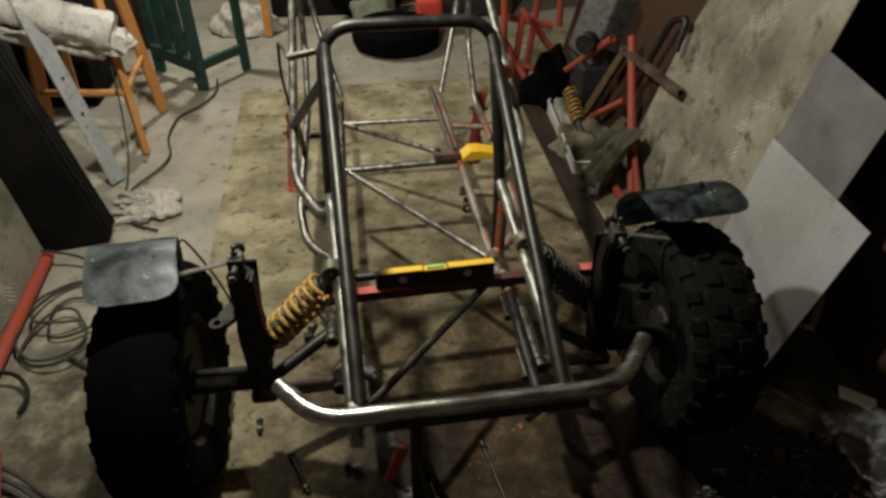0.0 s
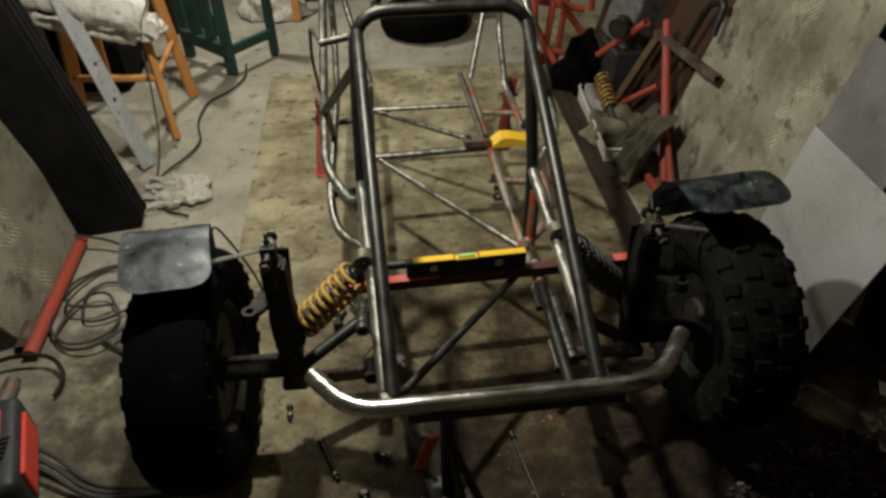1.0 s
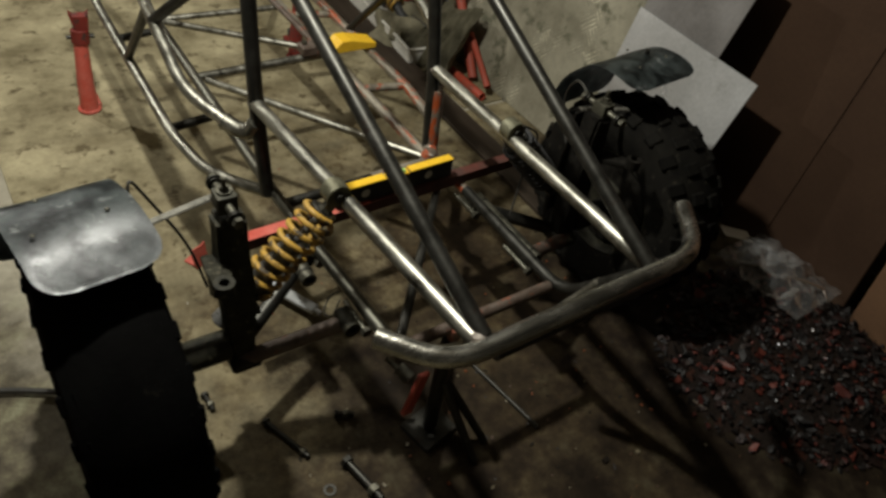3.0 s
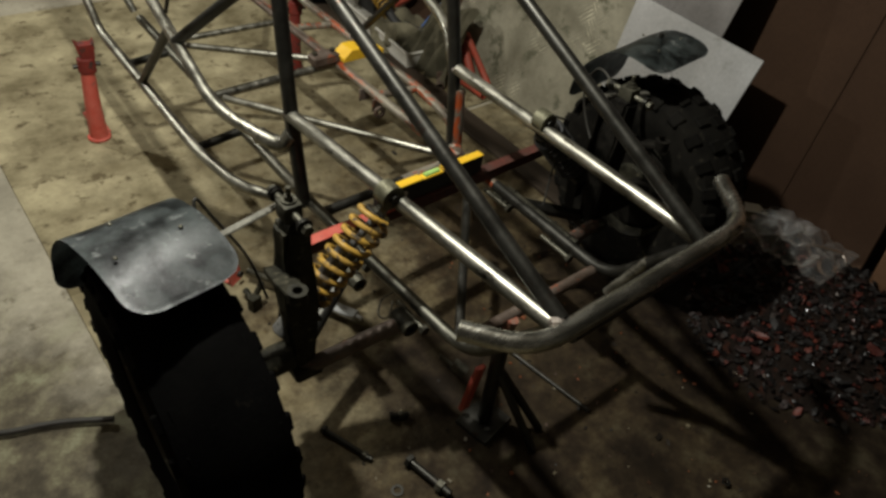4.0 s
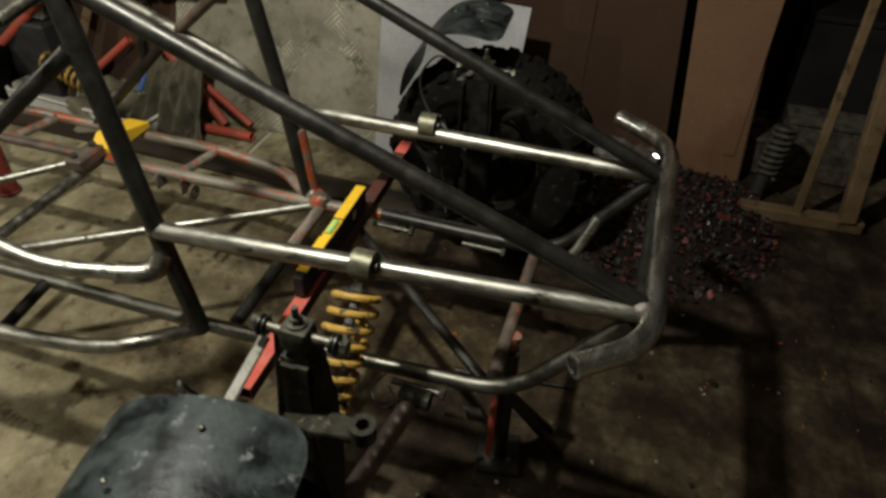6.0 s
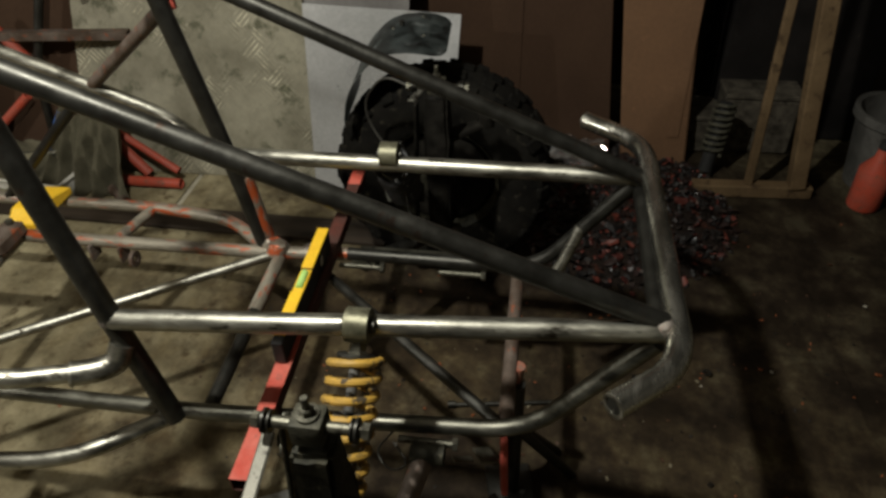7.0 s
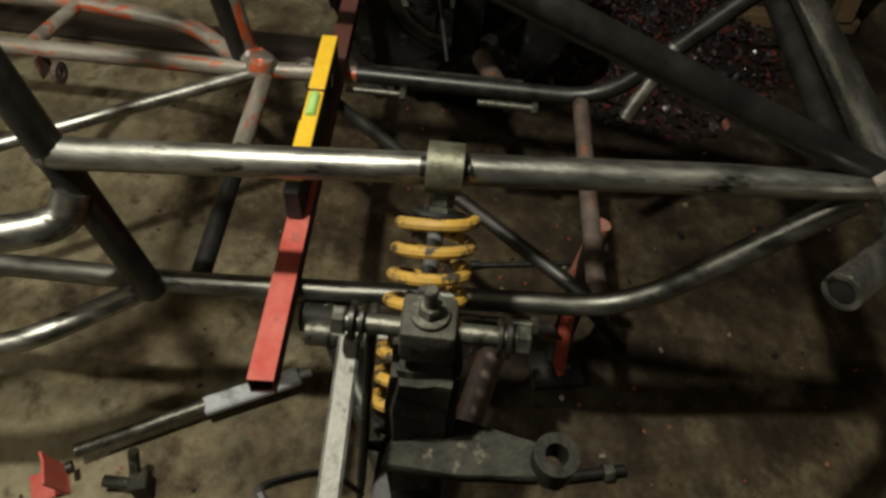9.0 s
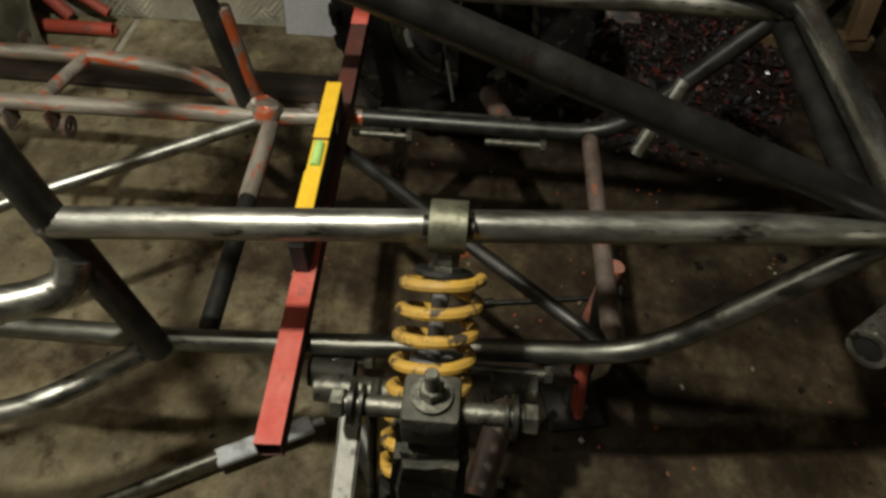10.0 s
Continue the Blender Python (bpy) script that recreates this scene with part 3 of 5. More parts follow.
bar("node_sleeve", [(0.03, 1.653, 0.335), (0.206, 1.662, 0.335)], 0.0134, FLAKED_CROSS, 0.01, "orange flaking sleeve at the rail node")
weld((0.222, 1.60, 0.341), 0.018, 5.0)
bar("post_sleeve", [(0.2295, 1.694, 0.355), (0.2385, 1.718, 0.505)], 0.0158, FLAKED_POST, 0.01, "orange flaking paint on the post foot")
red_weld = weld((0.238, 1.786, 0.848), 0.0185, 6.0)
red_weld.data.materials[0] = RED
# floor cross tubes and diagonals
bar("cross_tube", [(0.212, 1.662, 0.335), (-0.200, 1.640, 0.335)], R2, STEEL_DARK)
bar("cross_tube", [(-0.180, 1.160, 0.340), (0.215, 1.165, 0.342)], R2, RUSTY)
bar("cross_tube", [(-0.208, 2.235, 0.338), (0.206, 2.262, 0.338)], R2)
bar("cross_tube", [(-0.208, 2.606, 0.338), (0.196, 2.606, 0.338)], R3)
bar("diagonal_tube", [(0.196, 1.682, 0.339), (-0.185, 2.212, 0.339)], R3)
bar("diagonal_tube", [(0.190, 1.588, 0.337), (-0.172, 1.168, 0.340)], R3, STEEL_DARK)
bar("diagonal_tube", [(-0.195, 2.592, 0.338), (0.186, 2.292, 0.338)], R3)
# side bars: the upper rises backwards, the lower runs level
for s in (-1, 1):
    run = [(-0.236, 1.722, 0.486), (-0.262, 1.738, 0.485), (-0.334, 1.870, 0.520), (-0.338, 2.20, 0.650), (-0.343, 2.90, 0.925)] if s < 0 else [(0.236, 1.742, 0.550), (0.272, 1.800, 0.548), (0.334, 1.905, 0.580), (0.338, 2.20, 0.692), (0.343, 2.90, 0.940)]
    bar("upper_side_bar", run, R1, STEEL, 0.06)
    if s < 0:
        bar("elbow", [(s * 0.232, 1.712, 0.515), (s * 0.246, 1.722, 0.486), (s * 0.264, 1.744, 0.486), (s * 0.280, 1.772, 0.492)], 0.0185, STEEL, 0.03, "fat welded elbow")
        ring_bm = ring(bmesh.new(), (s * 0.279, 1.770, 0.4915), (s * 0.281, 1.774, 0.4925), 0.0196, 0.012)
        part("collar", ring_bm, STEEL, F, "welded pipe collar")
    low = FLAKED if s > 0 else STEEL
    zl = 0.334
    bar("lower_side_bar", [(s * 0.215, 1.692, zl), (s * 0.318, 1.815, zl), (s * 0.345, 2.0, zl), (s * 0.345, 2.72, zl)], R1, low, 0.06)
    bar("rear_riser", [(s * 0.345, 2.70, zl), (s * 0.345, 2.78, zl + 0.004), (s * 0.345, 2.98, 0.50), (s * 0.343, 3.02, 0.96)], R1 - 0.0006, STEEL, 0.06)
    bar("side_brace", [(s * 0.337, 2.06, 0.598 if s < 0 else 0.640), (s * 0.226, 1.780, 0.845)], 0.0125, RUSTY if s > 0 else STEEL_DARK)
    bar("side_strut", [(s * 0.345, 2.40, zl), (s * 0.337, 2.10, 0.612)], 0.0115, STEEL_DARK)
    bar("cross_tube", [(s * 0.345, 2.02, zl), (s * 0.206, 2.04, 0.338)], 0.0115, low if s > 0 else STEEL_DARK)
    bar("cross_tube", [(s * 0.345, 2.52, zl), (s * 0.206, 2.54, 0.338)], 0.0115, low if s > 0 else STEEL_DARK)
    bar("rear_post", [(s * 0.210, 2.86, 0.338), (s * 0.300, 3.02, 0.66), (s * 0.343, 3.02, 0.96)], 0.0125, STEEL, 0.08)
# seat and engine stubs at the rear
bar("mount_tube", [(0.186, 2.30, 0.348), (0.166, 2.86, 0.36)], 0.011, RUSTY)
for y in (2.02, 2.09):
    part("tab", block((0.035, 0.006, 0.04), pose(0.196, y, 0.318), 0.002), RUSTY, F)
ring_bm = ring(bmesh.new(), (0.188, 1.99, 0.308), (0.188, 1.998, 0.308), 0.018, 0.008)
part("tab", ring_bm, RUSTY, F, "rusty round tab with a hole")
# nose uprights
bar("nose_upright", [(0.206, 1.052, 0.458), (0.176, 1.098, 0.345)], 0.0115, STEEL)
bar("nose_upright", [(-0.05, 1.148, 0.345), (-0.06, 1.16, 0.24)], 0.0125, RUST_PAINT)
bar("mount_stub", [(-0.232, 1.80, 0.918), (-0.300, 1.80, 0.905)], 0.009, ZINC, hole=0.01)
# dark brackets that hold the right shock and arms
for s in (-1, 1):
    for y in (1.275, 1.485):
        bm = ring(bmesh.new(), (s * 0.226, y - 0.026, 0.322), (s * 0.226, y + 0.026, 0.322), 0.0175, 0.008)
        part("arm_pivot", bm, GREASE, F, "greasy pivot sleeve")
# spare wheel lying flat at the back
spare = thing("old_wheel", "black wheel lying flat on the floor, worn bright hub", "wheel", "loose wheels")
m = pose(0.125, 4.42, 0.002, 0, 0, 20) @ Matrix.Diagonal((1.06, 1.06, 1, 1))
part("tyre", lathe(bmesh.new(), [(0.135, 0.012), (0.17, 0.002), (0.225, 0.002), (0.255, 0.03), (0.262, 0.075), (0.255, 0.12), (0.225, 0.148), (0.17, 0.150), (0.135, 0.138), (0.130, 0.075), (0.135, 0.012)], m, 48), RUBBER, spare)
part("rim", lathe(bmesh.new(), [(0.139, 0.140), (0.131, 0.146), (0.122, 0.138), (0.112, 0.105), (0.06, 0.095), (0.05, 0.11), (0.035, 0.112), (0.03, 0.08), (0, 0.08), (0, 0.06), (0.12, 0.07), (0.139, 0.140)], m, 40), STEEL_DARK, spare, "dark steel rim")
part("hub_ring", lathe(bmesh.new(), [(0.086, 0.103), (0.118, 0.132), (0.114, 0.138), (0.084, 0.112), (0.086, 0.103)], m, 36), CHROME, spare, "worn bright ring")
for k in range(4):
    a = k * math.pi / 2
    p = m @ Vector((0.042 * math.cos(a), 0.042 * math.sin(a), 0.108))
    part("wheel_nut", rod(bmesh.new(), p, p + Vector((0, 0, 0.014)), 0.008, 6), ZINC, spare)

# ---- suspension ----


def suspension(s, dz):
    """One side's arms, knuckle, shock, wheel and mudguard; s: -1 left, 1 right."""
    arms = thing("suspension_arm", "dark greasy welded lower suspension arm", "suspension arm", "suspension arms")
    ox, oy, oz = s * 0.425, 1.345, 0.245 + dz
    for y in (1.275, 1.485):
        part("arm_tube", tube([(s * 0.212, y, 0.322), (ox, oy + (y - 1.38) * 0.12, oz)], 0.0165, 0.02), RUSTY if y < 1.3 else STEEL_DARK, arms)
    part("end_plate", block((0.06, 0.07, 0.03), pose(ox - s * 0.01, oy, oz), 0.006), GREASE, arms)
    for y in (1.275, 1.485):
        bm = bmesh.new()
        hexbolt(bm, (s * 0.205, y - 0.045, 0.322), (s * 0.205, y + 0.05, 0.322), 0.006, 0.011, 0.009)
        part("pivot_bolt", bm, ZINC, arms)

    # far knuckle takes the copy painted darker for shade
    side_grease = GREASE if s < 0 else SHADED_GREASE
    kn = thing("steering_knuckle", "greasy steering knuckle with a long cross bolt", "steering knuckle", "steering knuckles")
    kx, ky, kz = s * 0.420, 1.354, 0.629
    bm = bmesh.new()
    slab(bm, [(-0.022, -0.02), (0.022, -0.02), (0.030, 0.16), (0.025, 0.355), (-0.025, 0.355), (-0.030, 0.16)], 0.05, pose(kx - s * 0.004, ky + 0.025, oz, 90, 0, 0))
    bmesh.ops.bevel(bm, geom=bm.edges[:], offset=0.007, segments=2, affect="EDGES")
    bmesh.ops.subdivide_edges(bm, edges=bm.edges[:], cuts=3, use_grid_fill=True)
    crumple(bm, 0.006, 35, s)
    crumple(bm, 0.003, 90, s + 2)
    part("upright", bm, side_grease, kn, "greasy rough upright")
    part("head_block", block((0.033, 0.036, 0.034), pose(kx, ky, kz), 0.0045, 2), OLIVE, kn, "drab square head block")
    bm = bmesh.new()
    rod(bm, (kx, 1.290, kz), (kx, 1.416, kz), 0.0068, 14, 0.001)
    part("cross_bolt", bm, ZINC, kn)
    for y in (1.288, 1.408):
        bm = bmesh.new()
        rod(bm, (kx, y, kz), (kx, y + 0.009, kz), 0.0100, 6, 0.001)
        part("nut", bm, ZINC, kn)
        bm = bmesh.new()
        yy = y + (0.013 if y < 1.35 else -0.006)
        rod(bm, (kx, yy, kz), (kx, yy + 0.003, kz), 0.0140, 18)
        rod(bm, (kx, yy + (0.006 if y < 1.35 else -0.006), kz), (kx, yy + (0.008 if y < 1.35 else -0.004), kz), 0.0130, 18)
        part("washer", bm, STEEL_DARK, kn)
    bm = bmesh.new()
    rod(bm, (kx, ky, kz + 0.018), (kx, ky, kz + 0.021), 0.0128, 18)
    rod(bm, (kx, ky, kz + 0.021), (kx, ky, kz + 0.029), 0.0082, 6, 0.001)
    rod(bm, (kx, ky, kz + 0.029), (kx, ky, kz + 0.045), 0.0044, 12, 0.001)
    part("stud", bm, ZINC, kn)
    p, q = Vector((kx - s * 0.008, 1.408, kz - 0.030)), Vector((s * 0.575, 1.402, kz - 0.060))
    bm = block((0.0155, 0.005, (q - p).length), axis(p, q) @ pose(0, 0, (q - p).length / 2), 0.002)
    part("mudguard_stay", bm, PLATED, kn, "flat worn mudguard stay", False)
    bm = bmesh.new()
    slab(bm, [(-0.026, 0.02), (0.026, 0.02), (0.021, -0.04), (0.014, -0.100), (-0.014, -0.100), (-0.022, -0.04)], 0.012, pose(s * 0.442, ky, 0.494, -18, 0, s * 12))
    bmesh.ops.bevel(bm, geom=bm.edges[:], offset=0.002, segments=1, affect="EDGES")
    part("steering_arm", bm, side_grease, kn, "flat greasy steering arm")
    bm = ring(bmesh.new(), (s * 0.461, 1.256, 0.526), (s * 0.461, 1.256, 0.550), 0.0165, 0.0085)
    part("arm_eye", bm, side_grease, kn)
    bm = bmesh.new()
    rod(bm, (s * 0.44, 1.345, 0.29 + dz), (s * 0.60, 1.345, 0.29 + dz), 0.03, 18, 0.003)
    part("stub_axle", bm, side_grease, kn)
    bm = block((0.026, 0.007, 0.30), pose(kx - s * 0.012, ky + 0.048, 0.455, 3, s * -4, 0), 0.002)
    part("side_plate", bm, side_grease, kn, "flat greasy side plate", False)

    sh = thing("shock_absorber", "coil-over shock with a dirty yellow spring" if s < 0 else "dark greasy coil-over shock on the far side", "shock absorber", "shock absorbers")
    ey = 1.357 if s < 0 else 1.412
    top, bot = Vector((s * 0.228, ey, 0.563)), Vector((s * 0.442, ey + 0.020, 0.320 + dz))
    d = (bot - top).normalized()
    bm = ring(bmesh.new(), (s * 0.222, ey - 0.016, 0.583), (s * 0.222, ey + 0.016, 0.583), 0.0235, 0.010, 24)
    bmesh.ops.bevel(bm, geom=[e for e in bm.edges if e.calc_face_angle(0) > 1], offset=0.0015, segments=1, affect="EDGES")
    part("top_eye", bm, BRASS, sh, "drab zinc eye bush")
    bm = bmesh.new()
    rod(bm, (s * 0.222, ey - 0.022, 0.583), (s * 0.222, ey + 0.022, 0.583), 0.0095, 12)
    part("eye_bolt", bm, STEEL_DARK, sh)
    bm = bmesh.new()
    rod(bm, top, top + d * 0.016, 0.012, 6, 0.001)
    rod(bm, top + d * 0.016, top + d * 0.024, 0.015, 6, 0.001)
    part("lock_nut", bm, ZINC, sh)
    bm = bmesh.new()
    rod(bm, top + d * 0.02, top + d * 0.15, 0.0075, 12)
    rod(bm, top + d * 0.10, bot, 0.021, 20, 0.003)
    part("damper_body", bm, CAST, sh)
    bm = bmesh.new()
    rod(bm, top + d * 0.020, top + d * 0.026, 0.027, 24, 0.002)
    part("spring_cap", bm, STEEL_DARK, sh)
    bm = bmesh.new()
    rod(bm, top + d * 0.222, top + d * 0.229, 0.036, 24, 0.002)
    part("spring_seat", bm, STEEL_DARK, sh)
    a = axis(top + d * 0.024, bot)
    turns, ln, n = 8.0, 0.195, 200
    pts = []
    for i in range(n + 1):
        t = i / n
        ang = 2 * math.pi * turns * t
        pts.append(a @ Vector((0.0335 * math.cos(ang), 0.0335 * math.sin(ang), ln * t)))
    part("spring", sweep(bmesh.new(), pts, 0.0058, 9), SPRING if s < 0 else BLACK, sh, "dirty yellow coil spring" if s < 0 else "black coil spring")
    bm = bmesh.new()
    slab(bm, [(-0.04, -0.022), (0.04, -0.022), (0.048, 0), (0.04, 0.022), (-0.04, 0.022)], 0.006, axis(top + d * 0.245, bot))
    part("lower_bracket", bm, GREASE, sh)
    return kn


suspension(-1, 0.0)
suspension(1, 0.02)


def make_wheel(lift, rubber):
    """A knobbly tyre on a dark steel rim, its axle along x."""
    w = thing("wheel", "dirty knobbly off-road tyre on a dark steel rim", "wheel", "front wheels")
    m = pose(0, 0, 0, 0, 90, 0)
    R = 0.271
    prof = [(0.145, -0.060), (0.152, -0.074), (0.185, -0.086), (0.225, -0.088), (0.253, -0.080), (0.266, -0.055), (R, 0), (0.266, 0.055), (0.253, 0.080), (0.225, 0.088), (0.185, 0.086), (0.152, 0.074), (0.145, 0.060), (0.140, 0.0), (0.145, -0.060)]
    tyre = part("tyre", lathe(bmesh.new(), prof, m, 56), rubber, w)
    rim = part("rim", lathe(bmesh.new(), [(0.150, -0.066), (0.146, -0.070), (0.138, -0.062), (0.130, -0.03), (0.128, 0.0), (0.05, 0.012), (0.045, 0.02), (0, 0.02), (0, 0.012), (0.05, 0.004), (0.122, -0.01), (0.128, 0.03), (0.138, 0.062), (0.146, 0.070), (0.150, 0.066)], m, 40), GREASE, w)
    bm = bmesh.new()
    lathe(bm, [(0, -0.06), (0.052, -0.06), (0.058, -0.05), (0.058, 0.004), (0.03, 0.03), (0, 0.03)], m, 28)
    part("brake_drum", bm, GREASE, w)
    bm = lathe(bmesh.new(), [(0.050, -0.052), (0.122, -0.050), (0.126, -0.044), (0.126, -0.036), (0.050, -0.036), (0.050, -0.052)], m, 36)
    bmesh.ops.subdivide_edges(bm, edges=bm.edges[:], cuts=1)
    crumple(bm, 0.003, 40, 2.0)
    # far wheel's plate also gets the shade-darkened grease
    part("backing_plate", bm, GREASE if rubber == RUBBER else SHADED_GREASE, w, "greasy backing plate")
    for k in range(4):
        a = math.pi / 4 + k * math.pi / 2
        bm = bmesh.new()
        p = Vector((0.018, 0.035 * math.cos(a), 0.035 * math.sin(a)))
        rod(bm, p, p + Vector((0.016, 0, 0)), 0.008, 6)
        part("wheel_nut", bm, ZINC, rim)
    # knobs: one shape shared by all
    bm = block((0.036, 0.030, 0.026), Matrix(), 0.003)
    first = part("tread_block", bm, rubber, tyre, "", False)
    knob = first.data
    rng = random.Random(4)
    n = 24
    for i in range(n):
        for row, (x, r, tilt) in enumerate(((-0.070, 0.254, -38), (-0.024, 0.2675, -7), (0.024, 0.2675, 7), (0.070, 0.254, 38))):
            a = 360 * (i + (0.5 if row in (1, 2) and i >= 0 else 0) + (0.22 if row > 1 else 0)) / n
            mm = pose(0, 0, 0, a, 0, 0) @ pose(x, 0, r + lift, 0, tilt, rng.uniform(-5, 5))
            if i == 0 and row == 0:
                first.matrix_local = mm
                continue
            ob = new("tread_block", knob)
            ob.parent = tyre
            ob.matrix_local = mm
    return w


make_wheel(-0.013, RUBBER).matrix_basis = pose(-0.633, 1.356, 0.292, 0, 0, 180) @ Matrix.Diagonal((1, 1.08, 1.06, 1))
make_wheel(-0.004, DUSTY_RUBBER).matrix_basis = pose(0.650, 1.380, 0.300, 17, 0, 0)


def make_mudguard(name, m, label, w, outline):
    """A curled sheet over a wheel, with rounded corners and a few rivet heads."""
    g = thing(name, label, "mudguard", "mudguards")
    prof = rounded(outline, 0.09, 8)
    steps = 14
    bm = bmesh.new()
    rows = []
    arc = [0.0]
    fine = []
    for p, q in zip(prof, prof[1:]):
        k = max(1, int((q - p).length / 0.006))
        fine += [p.lerp(q, i / k) for i in range(k)]
    prof = fine + [prof[-1]]
    for p, q in zip(prof, prof[1:]):
        arc.append(arc[-1] + (q - p).length)
    for p, s in zip(prof, arc):
        cut = 0.0
        edge = min(s, arc[-1] - s)
        rc = 0.042
        if edge < rc:
            cut = rc - math.sqrt(max(rc**2 - (rc - edge) ** 2, 0))
        rows.append([bm.verts.new((-(w / 2 - cut) + (w - 2 * cut) * k / steps, p.y, p.z)) for k in range(steps + 1)])
    for a, b in zip(rows, rows[1:]):
        for k in range(steps):
            bm.faces.new((a[k], a[k + 1], b[k + 1], b[k]))
    for v in bm.verts:
        v.co.z += 0.004 * noise.noise(v.co * 9)
    bmesh.ops.solidify(bm, geom=bm.faces[:], thickness=0.003)
    part("sheet", bm, MUDGUARD, g)
    for x, y, z in ((0.045, -0.02, 0.021), (-0.03, 0.04, 0.021), (-0.06, -0.03, 0.021)):
        bm = bmesh.new()
        bmesh.ops.create_uvsphere(bm, u_segments=10, v_segments=6, radius=0.0038, matrix=pose(x, y, z) @ Matrix.Diagonal((1, 1, 0.6, 1)))
        part("rivet", bm, ZINC, g)
    bm = tube([(0.04, 0.03, -0.02), (0.04, 0.03, 0.012)], 0.006, 0.01)
    part("fixing", bm, STEEL_DARK, g)
    g.matrix_basis = m
    return g


make_mudguard("mudguard", pose(-0.636, 1.382, 0.634, 2, 4, 11), "scuffed black sheet mudguard curled over a wheel", 0.178, [(0, -0.126, -0.012), (0, -0.055, 0.014), (0, -0.005, 0.018), (0, 0.075, 0.004), (0, 0.128, -0.060), (0, 0.140, -0.165)])
make_mudguard("mudguard", pose(0.625, 1.440, 0.662, 3, -2, 4), "scuffed dark sheet mudguard curled over the wheel by the wall", 0.235, [(0, -0.082, -0.004), (0, -0.02, 0.006), (0, 0.06, -0.004), (0, 0.135, -0.085), (0, 0.15, -0.19)])

# ---- on the frame ----
bar_thing = thing("red_bar", "red painted square steel bar laid across the frame", "steel bar")
bm = bmesh.new()
BM = pose(0.072, 1.541, 0.3655, 0, 0, 2.6)
loops = []
for x, h in ((-0.4158, 0.0135), (-0.416, 0.0115), (0.416, 0.0115), (0.416, 0.0135)):
    loops.append([bm.verts.new(BM @ Vector((x, dy * h, dz * h))) for dy, dz in ((1, 1), (-1, 1), (-1, -1), (1, -1))])
for k in range(4):
    for n in range(4):
        bm.faces.new((loops[k][n], loops[k][(n + 1) % 4], loops[(k + 1) % 4][(n + 1) % 4], loops[(k + 1) % 4][n]))
part("square_tube", bm, GRIMY_SHADED_RED, bar_thing, "grimy brownish red bar with shade painted on its sides", False)
# lit top face painted brighter than the shaded sides
part("bright_paint", block((0.30, 0.0272, 0.0008), BM @ pose(-0.266, 0, 0.0138), 0.0002), RED, bar_thing, "coral red of the lit top face, painted on", False)
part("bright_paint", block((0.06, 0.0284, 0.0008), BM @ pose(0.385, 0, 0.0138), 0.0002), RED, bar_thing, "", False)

lev = thing("spirit_level", "black spirit level with yellow top edge on the red bar", "spirit level")
part("body", block((0.312, 0.020, 0.046), pose(0.026, 1.541, 0.4025), 0.002), BLACK, lev, "", False)
part("top_edge", block((0.105, 0.022, 0.004), pose(-0.0595, 1.541, 0.4272), 0.001), YELLOW, lev, "yellow top edge", False)
part("top_edge", block((0.122, 0.022, 0.004), pose(0.120, 1.541, 0.4272), 0.001), YELLOW, lev, "yellow top edge", False)
part("vial_holder", block((0.060, 0.0205, 0.006), pose(0.026, 1.541, 0.4235), 0.001), YELLOW, lev, "", False)
bm = rod(bmesh.new(), (0.004, 1.541, 0.4262), (0.048, 1.541, 0.4262), 0.0072, 16, 0.001)
part("vial", bm, GREEN_VIAL, lev, "green bubble vial")
for x in (-0.060, 0.110):
    vial = part("round_vial", rod(bmesh.new(), (x, 1.5295, 0.404), (x, 1.5525, 0.404), 0.0115, 20, 0.001), PALE_PLASTIC, lev, "round end vial")
    part("vial_rim", ring(bmesh.new(), (x, 1.5288, 0.404), (x, 1.5532, 0.404), 0.0145, 0.0115), BLACK, vial)

lev.matrix_basis = pose(0.028, 1.542, 0.003, 0, 0, 2.6) @ pose(-0.026, -1.541, 0)
chock = thing("yellow_wedge", "yellow wooden wedge resting on the frame tube", "wedge")
bm = bmesh.new()
slab(bm, [(0, 0), (0.150, 0), (0.150, 0.016), (0.060, 0.036), (0.030, 0.036), (0, 0.012)], 0.062, pose(0.205, 2.288, 0.352, 90, 0, 2))
bmesh.ops.bevel(bm, geom=bm.edges[:], offset=0.002, segments=1, affect="EDGES")
part("wedge_body", bm, YELLOW, chock, "", False)
clamp = thing("rusty_clamp", "rusty bracket sitting on the frame cross tube", "bracket")
part("clamp_body", block((0.09, 0.045, 0.03), pose(0.155, 2.258, 0.367, 0, 0, 3), 0.004), RUSTY, clamp, "", False)
for x in (0.125, 0.185):
    part("clamp_bolt", hexbolt(bmesh.new(), (x, 2.258, 0.392), (x, 2.258, 0.37), 0.005, 0.009, 0.007), ZINC, clamp)


RED_PAINT = RED


